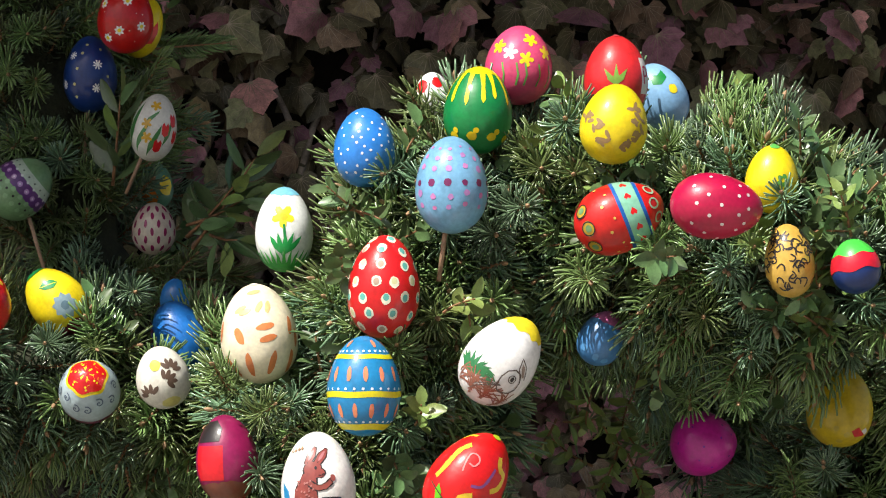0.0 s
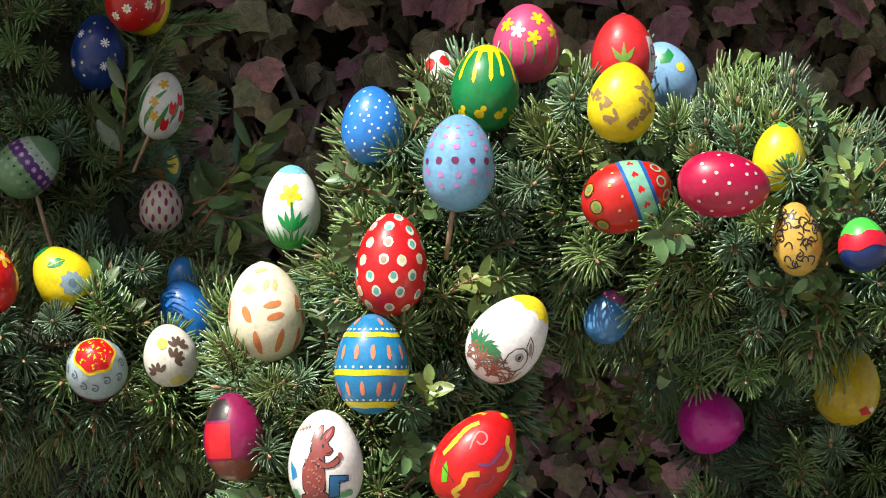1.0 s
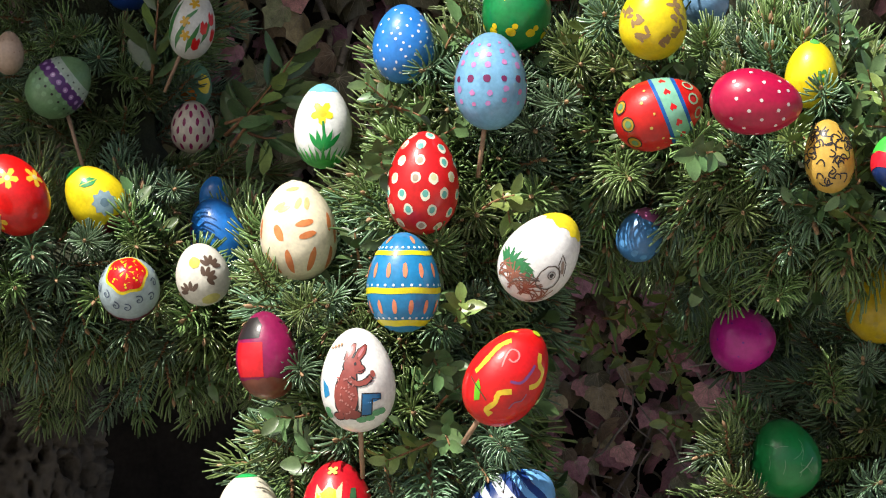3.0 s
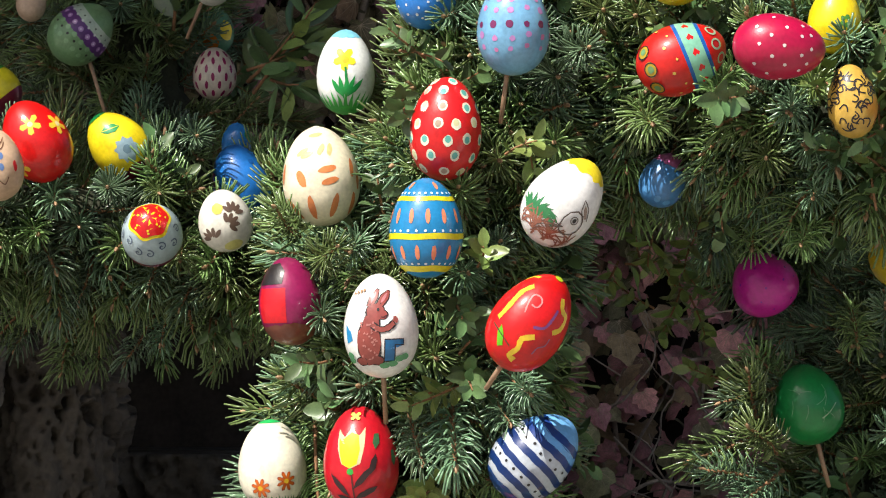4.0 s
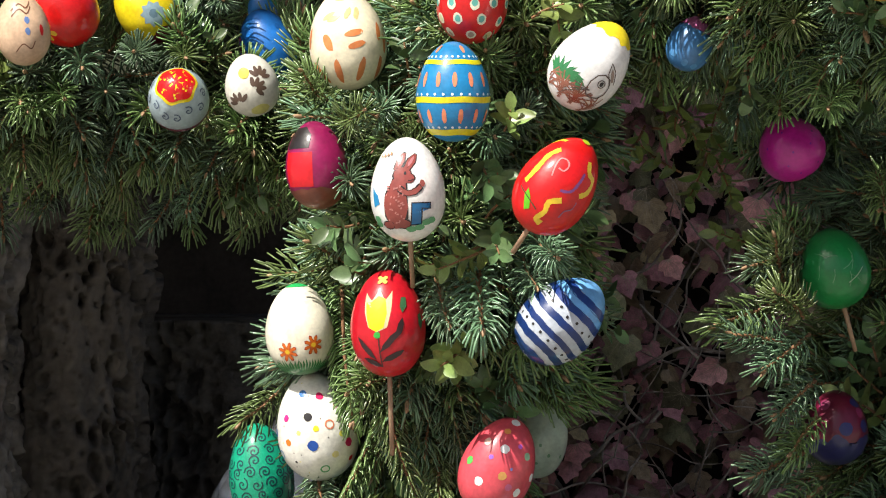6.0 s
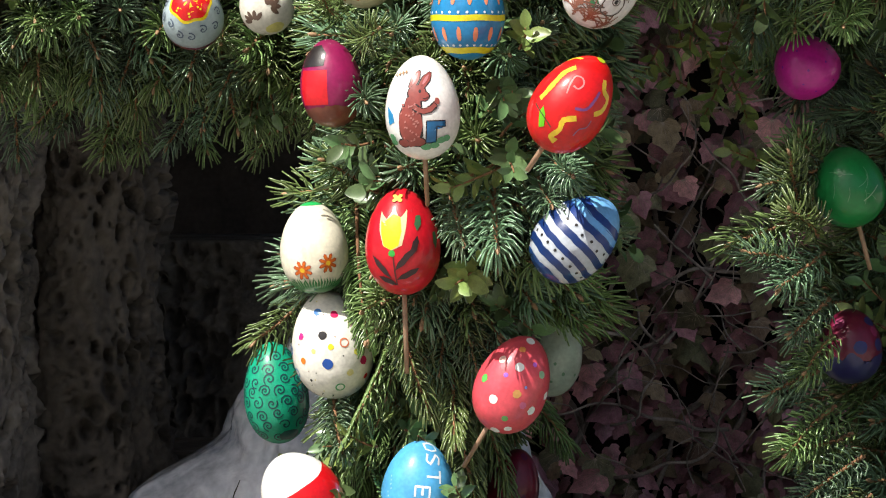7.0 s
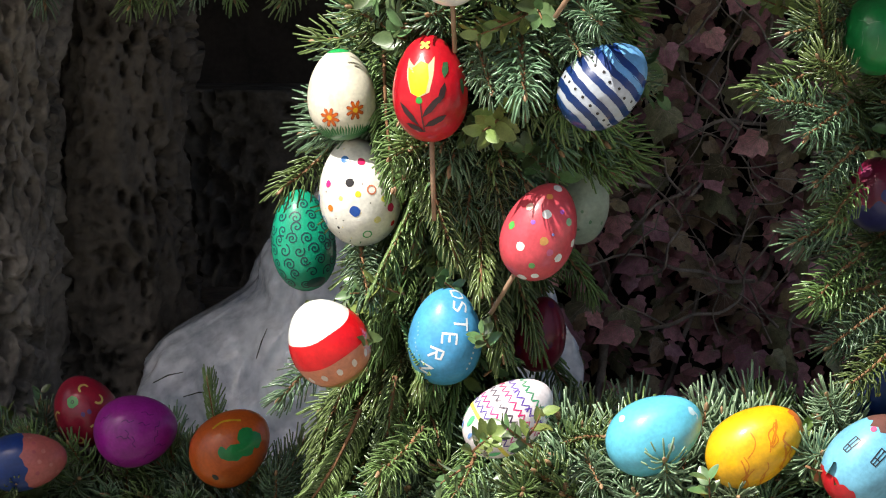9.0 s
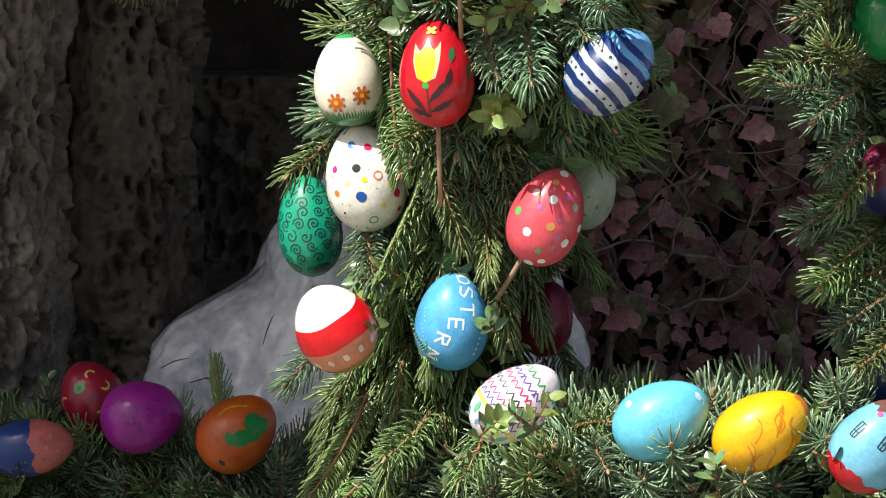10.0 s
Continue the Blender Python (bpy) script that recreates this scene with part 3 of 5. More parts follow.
for k in range(13):
    az = k * 360 / 13 + 4
    e.disc("orange_stroke", (0.72, 0.24, 0.12), az, 0.24, 1.5, 4.8)
    e.disc("orange_stroke", (0.72, 0.24, 0.12), az + 10, -0.48, 1.5, 4.8)
    if k % 2:
        e.disc("orange_stroke", (0.72, 0.24, 0.12), az, 0.84, 1.3, 3.4)
for k in range(26):
    for s in (-0.05, 0.69, -0.7):
        e.disc("dot", (0.7, 0.78, 0.85), k * 360 / 26, s, 0.85)
e.done()
e = Egg("light blue egg with rows of pink and plum dots", 0.0053, 2.3850, 1.5733, 0.0456, 0.0613, 0, 0, (0.16, 0.36, 0.56), (-0.008, 0.012, -0.06))
for k in range(13):
    az = k * 360 / 13 - 6
    e.disc("plum_dot", (0.16, 0.02, 0.09), az, 0.02, 2.5 - (k % 2) * 0.5)
    for s, rr in ((0.3, 2.2), (0.52, 1.7), (0.7, 1.2), (-0.26, 2.2), (-0.48, 1.6)):
        e.disc("pink_dot", RNG.choice([(0.5, 0.2, 0.45), (0.42, 0.2, 0.46), (0.55, 0.18, 0.4)]), az + 3 + RNG.uniform(-2, 2), s + (0.06 if k % 2 else 0) + RNG.uniform(-0.02, 0.02), rr * RNG.uniform(0.8, 1.1), None, 0.0, 0.14)
e.done()
e = Egg("green egg with yellow paint dripping from its tip", 0.0227, 2.4645, 1.6259, 0.0448, 0.0571, 3, 0, (0.01, 0.2, 0.05))
e.band("yellow_tip", (0.8, 0.66, 0.02), 0.82, 0.995, jag=0.05)
for k, ln in ((-80, 18), (-52, 20), (-22, 22), (8, 20), (30, 16), (60, 20), (100, 20), (140, 15), (180, 18), (220, 20)):
    e.poly("drip", (0.8, 0.66, 0.02), k, 0.66 - ln * 0.007, [(-2.2, ln * 0.62), (2.2, ln * 0.62), (1.2, 0), (1.6, -ln * 0.5), (0, -ln * 0.66), (-1.5, -ln * 0.5), (-1.1, 0)])
for k in range(9):
    az = k * 40 - 50
    e.disc("chick", (0.8, 0.58, 0.03), az, -0.62, 3.4, 3.0)
    e.disc("chick_head", (0.8, 0.58, 0.03), az + 8, -0.5, 2)
e.done()
e = Egg("pink egg with yellow and white flowers", 0.0505, 2.5307, 1.6609, 0.0452, 0.0531, 3, 0, (0.68, 0.07, 0.18))
for az, s, c in ((12, 0.1, YELLOW), (24, 0.6, YELLOW), (-45, 0.4, YELLOW), (-18, 0.25, WHITE), (55, 0.3, YELLOW)):
    e.flower("flower", c, az, s, 5.6, 5, 0.4, RNG.uniform(0, 60))
for az in (-55, -30, -5, 10, 35, 60):
    e.line("stem", (0.15, 0.36, 0.08), az, -0.3, [(0, -7), (1.5, 0), (0, 8)], 1.3)
e.done()
e = Egg("small red and white egg behind spruce tips", -0.0074, 2.6102, 1.6475, 0.0253, 0.0311, 0, 0, WHITE, tucked=True)
e.disc("red_star", RED, -40, 0.3, 5)
e.disc("red_star", RED, 20, 0.5, 4)
e.done()
e = Egg("coral red egg with a white lettered panel", 0.1147, 2.5175, 1.6519, 0.0426, 0.0552, 0, 0, (0.64, 0.05, 0.06))
e.poly("panel", (0.74, 0.7, 0.68), 62, 0.0, [(-4.5, -12), (4.5, -12), (5, 12), (-4, 12)])
e.line("scroll_mark", CRIMSON, 62, 0.02, [(-1.5, -6), (-1.5, 5), (2.5, 4), (2.5, 0), (-1, -0.5)], 1.3)
for az, k, tu in ((-2, 9, 0), (8, 7, 35), (-14, 7, -35)):
    e.poly("leaf", (0.2, 0.36, 0.05), az, -0.05, [(0, -k), (2, -1), (0, k), (-2, -1)], tu)
e.disc("wax_plug", (0.6, 0.08, 0.1), 0, 0.99, 3)
e.done()
e = Egg("sky blue egg with a green leaf, behind the coral one", 0.1487, 2.5970, 1.6449, 0.0374, 0.0480, -22, 0, (0.22, 0.42, 0.66))
e.poly("leaf", GREEN, 10, 0.5, [(-6, -4), (0, -6), (6, -2), (5, 5), (0, 2), (-5, 4)])
e.disc("yellow_patch", YELLOW, 30, 0.05, 3.4)
e.done()
e = Egg("yellow egg with printed brown leaf sprays", 0.1072, 2.3850, 1.6115, 0.0426, 0.0508, 8, 0, (0.76, 0.6, 0.02))
for az, s in ((-35, -0.15), (-20, -0.42), (38, 0.35), (45, 0.0), (50, -0.3), (20, -0.5), (-60, 0.1)):
    for k in range(6):
        e.disc("leaf_spray", (0.3, 0.19, 0.08), az + RNG.uniform(-12, 12), s + RNG.uniform(-0.13, 0.13), 1.3, 3.0, RNG.uniform(0, 180))
e.done()
e = Egg("red egg with blue and mint ribbons and hearts", 0.1083, 2.3453, 1.5514, 0.0433, 0.0573, 68, 0, (0.55, 0.025, 0.02))
e.band("blue_ribbon", (0.02, 0.1, 0.36), 0.02, 0.56)
e.band("mint_ribbon", (0.2, 0.48, 0.34), 0.1, 0.48)
for k in range(12):
    e.poly("heart", RED, k * 30, 0.29, [(0, -2.6), (2.4, 0.6), (1.3, 2.4), (0, 1.3), (-1.3, 2.4), (-2.4, 0.6)], 90)
for k in range(8):
    e.ring("mint_ring", (0.3, 0.46, 0.3), k * 45, 0.76, 3.2, 1.3)
    e.disc("gold_patch", (0.4, 0.26, 0.04), k * 45, -0.72, 5, 4)
    e.disc("gold_dot", (0.7, 0.5, 0.1), k * 45 + 20, -0.3, 1.0)
    e.ring("black_ring", BLACK, k * 45, -0.72, 4.4, 0.8)
    e.disc("green_eye", (0.12, 0.24, 0.1), k * 45, -0.72, 2.2)
    e.disc("gold_dot", (0.7, 0.5, 0.1), k * 45, -0.14, 0.8)
e.done()
e = Egg("crimson egg lying sideways with small white dots", 0.1651, 2.3055, 1.5561, 0.0404, 0.0563, 95, 0, (0.42, 0.008, 0.05))
for row, s in enumerate((-0.5, -0.2, 0.1, 0.4, 0.62)):
    for k in range(10):
        e.disc("dot", (0.72, 0.6, 0.6), k * 36 + (row % 2) * 18 + RNG.uniform(-5, 5), s + RNG.uniform(-0.05, 0.05), 1.15)
e.done()
e = Egg("yellow egg with a green dotted flower", 0.2034, 2.3585, 1.5754, 0.0332, 0.0428, 4, 0, (0.76, 0.58, 0.02))
for k in range(5):
    e.disc("green_petal", (0.08, 0.26, 0.04), 20 + 9 * math.cos(k * 1.257), -0.05 + 0.12 * math.sin(k * 1.257), 1.6)
e.disc("green_tip", (0.1, 0.42, 0.08), 0, 0.95, 4)
e.done()
e = Egg("golden egg with black brush curls", 0.2102, 2.3188, 1.5238, 0.0305, 0.0450, -5, 0, (0.55, 0.34, 0.06), nested=True)
for k in range(84):
    az, s = RNG.uniform(-120, 120), RNG.uniform(-0.8, 0.8)
    a = RNG.uniform(0.6, 1.4)
    e.line("brush_curl", BLACK, az, s, [(-3 * a, -2), (-1, 1.5), (1.5, 1), (3 * a, -1.5)], 0.95, RNG.uniform(0, 360))
e.done()
e = Egg("egg painted green, red and navy in bands", 0.2488, 2.3055, 1.5199, 0.0303, 0.0332, -10, 0, NAVY, nested=True)
e.band("green_cap", (0.06, 0.5, 0.06), 0.42, 0.995, 0.03, 4)
e.band("red_band", (0.6, 0.02, 0.06), -0.12, 0.44, 0.06, 5)
e.done()
e = Egg("matt yellow egg with a red mark, in shade", 0.2626, 2.5175, 1.4329, 0.0442, 0.0528, 8, 0, (0.6, 0.44, 0.04))
e.poly("red_mark", RED, 40, -0.55, [(-6, -2), (0, -4), (6, 0), (7, 4), (1, 2), (-3, 3)], 20)
e.poly("white_mark", WHITE, 55, -0.5, [(-3, -2), (3, -1), (3, 2), (-2, 2)], 30)
e.scatter("scuff", [(0.52, 0.4, 0.06)], 10, 2.0, 6)
e.done()
e = Egg("magenta egg with a few dark specks", 0.1712, 2.5042, 1.4096, 0.0431, 0.0439, 90, 0, MAGENTA)
e.scatter("speck", [PURPLE, (0.2, 0.02, 0.3)], 16, 0.8, 5)
e.done()
e = Egg("blue egg with a pink tip under the twigs", 0.1010, 2.4312, 1.4778, 0.0292, 0.0361, 25, 0, (0.06, 0.2, 0.44))
e.band("pink_tip", (0.5, 0.14, 0.34), 0.55, 0.995, jag=0.1)
e.scatter("mottle", [(0.1, 0.3, 0.6)], 10, 2.4, 5)
e.done()
e = Egg("white egg with a brown pencil sketch and yellow tip", 0.0355, 2.3320, 1.4635, 0.0446, 0.0599, 38, 0, (0.76, 0.75, 0.74))
e.band("yellow_tip", (0.82, 0.66, 0.06), 0.72, 0.995, jag=0.09)
for k in range(22):
    e.poly("green_brush", (0.03, 0.17, 0.06), -58 + k * 2.8, -0.42 + 0.07 * math.sin(k * 2.3), [(0, -6), (1.5, 0), (0, 7), (-1.5, 0)], -70 + k * 9)
for k in range(60):
    e.line("brown_stroke", (0.26, 0.1, 0.065), -52 + k * 1.9, -0.66 + 0.12 * math.sin(k * 1.9), [(-3, -4), (0, 1), (2.5, 5)], 0.9, k * 9)
for k in range(4):
    e.line("sketch_line", (0.1, 0.07, 0.06), 18, -0.42, [(-2, -1), (4, 2 + 2 * k), (9, 4 + 4 * k)], 0.5, 200)
e.line("sketch_line", (0.1, 0.07, 0.06), 34, -0.25, [(-6.5, -6), (-7.5, 0), (-6, 5), (-2, 8), (3, 7.4), (6, 3), (6.6, -2), (4.6, -6), (0, -8.4), (-4, -8)], 0.9, closed=True)
e.line("sketch_line", (0.1, 0.07, 0.06), 42, 0.08, [(-2, -6), (-3, 2), (0, 8), (2.4, 2), (1.4, -6)], 0.7, -38)
e.poly("sketch_shade", (0.3, 0.22, 0.18), 42, 0.08, [(-1, -4), (-1.4, 2), (0, 5), (1.2, 2), (0.6, -4)], -38)
e.disc("sketch_dot", BLACK, 33, -0.18, 1.2, 1.6)
e.ring("sketch_line", (0.1, 0.07, 0.06), 33, -0.18, 2.4, 0.6)
e.done()
e = Egg("maroon egg with a black and a red panel", -0.1379, 2.4380, 1.4011, 0.0405, 0.0565, -6, 0, (0.24, 0.015, 0.07))
e.poly("red_panel", (0.62, 0.02, 0.04), -30, -0.04, [(-15, -11), (9, -12), (10, 10), (-14, 11)])
e.poly("black_panel", BLACK, -36, 0.6, [(-12, -6), (9, -6), (9, 3), (3, 9), (-8, 8)])
e.band("brown_foot", (0.2, 0.06, 0.035), -0.995, -0.5, jag=0.06)
e.done()
e = Egg("white egg with a painted brown rabbit at a blue bench", -0.0769, 2.3585, 1.3873, 0.0465, 0.0646, -2, 0, (0.8, 0.79, 0.76), (0.002, 0.03, -0.062))
FUR, BENCH = (0.26, 0.055, 0.045), (0.03, 0.14, 0.34)
e.poly("bench", (0.05, 0.24, 0.5), *e.flat(-19.5, -4), [(-3, 6), (3, 1), (4, -4), (-2, -6)])
for grow, name, tone in ((0.7, "outline", BLACK), (0.0, "rabbit", FUR)):
    for x, y, k, tu in ((-3.4, 17.5, 6.2, 20), (3.0, 17.2, 6.0, 34)):
        e.poly(name, tone, *e.flat(x, y), [(-1.8 - grow, -k), (-2.3 - grow, 1), (-0.6, k + grow), (1.2, k + grow), (2.4 + grow, 1), (1.8 + grow, -k)], tu)
    e.disc(name, tone, *e.flat(-7.2, -9.5), 8.0 + grow, 13.6 + grow, 4)
    e.disc(name, tone, *e.flat(-5.2, 1.5), 5.4 + grow, 6.4 + grow)
    e.disc(name, tone, *e.flat(-2.4, 9.2), 5.6 + grow, 5.4 + grow)
    e.disc(name, tone, *e.flat(1.8, 7.4), 3.2 + grow, 2.7 + grow)
    e.disc(name, tone, *e.flat(-2.5, -20.5), 4.4 + grow, 3.0 + grow)
    e.disc(name, tone, *e.flat(-11.5, -21.0), 3.6 + grow, 2.6 + grow)
for x, y, tu in ((-3.2, 18, 20), (3.2, 17.6, 34)):
    e.disc("ear_lining", (0.42, 0.16, 0.17), *e.flat(x, y), 0.9, 3.8, tu)
e.line("arm", BLACK, *e.flat(2, 0), [(-7, 1.5), (-2, -1.5), (3, -0.8), (7.6, 2.6)], 4.2)
e.line("fore_arm", (0.3, 0.075, 0.06), *e.flat(2, 0), [(-7, 1.5), (-2, -1.5), (3, -0.8), (7, 2.3)], 2.9)
e.disc("fore_arm", (0.3, 0.075, 0.06), *e.flat(9.6, 4.2), 1.7, 2.1)
e.disc("eye", BLACK, *e.flat(-0.6, 10.4), 0.8, 1.1)
e.line("mouth", BLACK, *e.flat(2.6, 6.6), [(-1.6, -0.6), (0.2, -0.8), (1.8, 0.4)], 0.5)
for k in range(34):
    e.disc("fur_dot", (0.44, 0.17, 0.15), *e.flat(RNG.uniform(-12.5, -2), RNG.uniform(-20, 3)), 0.5, 0.8, RNG.uniform(0, 90))
e.poly("bench", BENCH, *e.flat(6, -14), [(-3.6, -7.5), (3.2, -7.5), (3.0, 3), (9.6, 2.6), (9.6, 6.4), (-3.6, 6.6)])
e.line("outline", BLACK, *e.flat(6, -14), [(-3.6, -7.5), (3.2, -7.5), (3.0, 3), (9.6, 2.6), (9.6, 6.4), (-3.6, 6.6)], 0.7, closed=True)
for x, y in ((11, -19.5), (14, -18.5), (7, -22.5), (2, -23.5), (-18, -17), (-17, -20)):
    e.disc("meadow", (0.1, 0.32, 0.14), *e.flat(x, y), 3.2, 2.3)
for k in range(4):
    e.disc("brown_fleck", (0.45, 0.24, 0.12), *e.flat(-14 + k * 1.9, 20.5 + k * 0.6), 0.7, 1.3)
e.done()
e = Egg("glossy red egg with yellow ribbons and squiggles", 0.0148, 2.3055, 1.3908, 0.0462, 0.0643, 34, 0, (0.6, 0.012, 0.015), (-0.027, 0.014, -0.041))
GOLD = (0.74, 0.5, 0.07)
e.line("yellow_ribbon", GOLD, *e.flat(-9, 12, 34), [(9, 12), (3, 8.5), (-2, 1), (-7, -5), (-11, -8)], 3.8, -34)
e.line("yellow_ribbon", GOLD, *e.flat(18, 2, 34), [(4.5, 11), (2.5, 5), (5, -0.6), (0, -6.5), (-7, -7.4)], 3.4, -34)
e.line("yellow_ribbon", GOLD, *e.flat(-6, -14, 34), [(9, 6), (1, 5), (-1.5, -1), (-6.5, -5.5), (-3.5, -9)], 3.4, -34)
e.line("yellow_ribbon", GOLD, *e.flat(2, 27, 34), [(-5, -2), (0, 1), (5, 0)], 2.4, -34)
e.line("lilac_squiggle", (0.2, 0.05, 0.2), *e.flat(10, 0, 34), [(-9, -2), (-2, -3), (4, 2), (8, 6.5)], 1.8, -34)
e.line("lilac_squiggle", (0.3, 0.1, 0.2), *e.flat(4, -15, 34), [(-3, -4), (0, 0), (5, 1), (8, 5)], 0.9, -34)
e.line("pale_swirl", (0.7, 0.2, 0.2), *e.flat(2, 12, 34), [(-5, -6), (-3, 0), (0, 5), (4, 4), (5, 0), (2, -3), (-1, -1)], 1.0, -34)
e.poly("green_leaf", (0.12, 0.42, 0.02), *e.flat(-18.5, -7, 34), [(-2.6, -6), (1.6, -6), (3.4, 1), (2.4, 6.5), (-0.6, 3)], -34)
e.line("dark_line", (0.05, 0.05, 0.02), *e.flat(-18, -5, 34), [(-5, 7), (0, 0), (6, -9)], 0.8, -34)
e.disc("green_tip", (0.4, 0.5, 0.04), 0, 0.97, 3)
e.done()
e = Egg("cream egg with two orange star flowers over grass", -0.1528, 2.4910, 1.2924, 0.0453, 0.0601, -4, 0, (0.8, 0.75, 0.6))
e.band("green_tip", (0.04, 0.42, 0.1), 0.93, 0.995)
for az, s, k in ((-20, -0.44, 6.4), (26, -0.32, 6.2)):
    e.flower("petal_edge", (0.3, 0.03, 0.01), az, s, k + 0.7, 8, 0.42)
    e.flower("petal", (0.66, 0.13, 0.02), az, s, k, 8, 0.36)
    e.disc("flower_eye", (0.8, 0.5, 0.05), az, s, 1.6)
for k in range(34):
    e.poly("grass", (0.03, 0.2, 0.05), -110 + k * 6.6, -0.78, [(-0.8, -5), (0.8, -5), (0.7, 2), (RNG.uniform(-2, 2), RNG.uniform(5, 9)), (-0.6, 2)])
e.band("grass_foot", (0.06, 0.2, 0.06), -0.97, -0.86, jag=0.04)
e.done()
e = Egg("red egg with a yellow tulip and black leaves, on a skewer", -0.0915, 2.4115, 1.3011, 0.0480, 0.0680, -2, 0, (0.52, 0.015, 0.04), (0.002, 0.012, -0.085))
e.poly("tulip_edge", (0.72, 0.52, 0.3), -15, 0.2, [(-6, -8), (0, -11), (7, -8), (9.6, 3), (11, 15), (5, 9), (1, 16), (-4, 9), (-10, 14), (-9, 2)])
e.poly("tulip", (0.85, 0.66, 0.03), -16, 0.17, [(-5, -7), (0, -9.6), (5, -7), (7, 2), (6, 11), (1, 13), (-4, 9), (-8, 9), (-7, 1)])
e.disc("green_knot", (0.04, 0.36, 0.05), -15, -0.17, 2.2)
e.line("stem", (0.1, 0.02, 0.02), -13, -0.48, [(0, 9), (0.4, -10)], 0.9)
for az, s, k, tu in ((4, -0.28, 10, 42), (10, -0.56, 8.5, 62), (-36, -0.42, 10, -38), (-30, -0.68, 7, -60), (20, -0.05, 7, 20)):
    e.poly("black_leaf", (0.03, 0.012, 0.014), az, s, [(0, -k), (2.3, -k * 0.3), (2.0, k * 0.5), (0, k), (-1.8, k * 0.3), (-1.6, -k * 0.5)], tu)
for az, s, tu in ((30, 0.38, 16), (60, 0.05, 0)):
    e.poly("green_leaf", (0.04, 0.12, 0.05), az, s, [(0, -6), (2.4, -1), (1.6, 5), (-1.6, 4), (-2.2, -2)], tu)
e.flower("yellow_bud", (0.8, 0.6, 0.1), -8, 0.82, 4, 4, 0.4)
e.done()
e = Egg("silver egg with slanting blue stripes and black specks", 0.0180, 2.3718, 1.3056, 0.0475, 0.0624, 48, 0, (0.46, 0.5, 0.56))
e.band("sky_cap", (0.16, 0.42, 0.78), 0.7, 0.995)
for s0, s1, c in ((0.56, 0.71, (0.012, 0.035, 0.2)), (0.43, 0.57, (0.14, 0.38, 0.74)), (0.29, 0.44, (0.01, 0.03, 0.17)), (-0.08, 0.07, (0.01, 0.025, 0.13)), (-0.37, -0.24, (0.01, 0.025, 0.13)), (-0.68, -0.53, (0.01, 0.025, 0.12)), (-0.97, -0.8, (0.012, 0.05, 0.2))):
    e.band("stripe", c, s0, s1, 0.018, 4, 0.03)
for k in range(20):
    e.disc("speck", BLACK, k * 18, 0.15 + 0.05 * (k % 2), 1.0)
    e.disc("speck", BLACK, k * 18 + 7, -0.44, 1.0)
e.done()
e = Egg("plain green egg with scratches, on a skewer in shade", 0.1985, 2.5042, 1.3310, 0.0473, 0.0537, -12, 0, (0.02, 0.21, 0.05), (0.015, 0.01, -0.055))
for k in range(9):
    e.line("scratch", (0.16, 0.36, 0.18), RNG.uniform(-30, 50), RNG.uniform(-0.3, 0.5), [(-4, -2), (0, 0.5), (5, 1.5)], 0.4, RNG.uniform(0, 180))
e.line("scratch", (0.4, 0.55, 0.36), 30, -0.2, [(-6, -4), (0, -1), (7, 4)], 0.6)
e.done()
# shell red darkened to add to the deep shade at the post
e = Egg("dark red and navy mottled egg, colour darkened for deep shade", 0.2046, 2.5600, 1.2211, 0.0433, 0.0505, 0, 0, (0.14, 0.012, 0.03))
e.scatter("mottle", [(0.03, 0.03, 0.14), (0.26, 0.03, 0.1)], 16, 4.5, 6)
e.band("navy_foot", (0.03, 0.03, 0.12), -0.995, -0.25, jag=0.2)
e.done()
e = Egg("white egg with many coloured dots and rings", -0.1421, 2.5042, 1.2272, 0.0541, 0.0722, -8, 0, (0.8, 0.78, 0.7))
for az, s, c, k in ((-16, 0.66, BLUE, 2.7), (16, 0.58, (0.6, 0.03, 0.1), 2.6), (-46, 0.26, (0.6, 0.05, 0.2), 2.4), (-8, 0.24, BLACK, 2.9), (-44, -0.18, ORANGE, 2.3), (-6, -0.28, (0.02, 0.07, 0.34), 3.6), (50, -0.32, (0.55, 0.02, 0.1), 3), (2, 0.02, (0.78, 0.62, 0.06), 2.0), (38, -0.14, (0.75, 0.68, 0.1), 2.0), (-24, -0.02, (0.8, 0.66, 0.2), 1.6), (26, -0.5, (0.78, 0.7, 0.3), 2.4), (60, -0.62, RED, 2.0), (-80, 0.0, BLUE, 3), (90, 0.1, ORANGE, 3), (-40, -0.55, BLACK, 1), (38, 0.36, (0.72, 0.4, 0.3), 1.3)):
    e.disc("dot", c, az, s, k)
for az, s, c in ((22, 0.06, (0.65, 0.2, 0.1)), (58, 0.14, (0.08, 0.3, 0.16)), (8, -0.74, (0.1, 0.36, 0.14)), (-70, -0.4, (0.1, 0.3, 0.5))):
    e.ring("ring", c, az, s, 2.8, 1.0)
e.scatter("speck", [BLACK, BROWN, (0.7, 0.6, 0.1)], 26, 0.45, 5)
e.done()
e = Egg("emerald egg covered in dark spiral scrolls", -0.1921, 2.6765, 1.1774, 0.0461, 0.0729, -6, 0, (0.015, 0.3, 0.17))
for row, s in enumerate((-0.8, -0.58, -0.36, -0.14, 0.08, 0.3, 0.52, 0.72)):
    n = (8, 10, 12, 13, 13, 12, 10, 7)[row]
    for k in range(n):
        e.spiral("scroll", (0.01, 0.05, 0.06), k * 360 / n + row * 17, s + RNG.uniform(-0.03, 0.03), RNG.uniform(4.0, 5.0), 1.0, RNG.uniform(1.3, 1.9), RNG.uniform(0, 6))
e.disc("dark_patch", (0.02, 0.08, 0.07), 30, -0.8, 8, 5)
e.done()
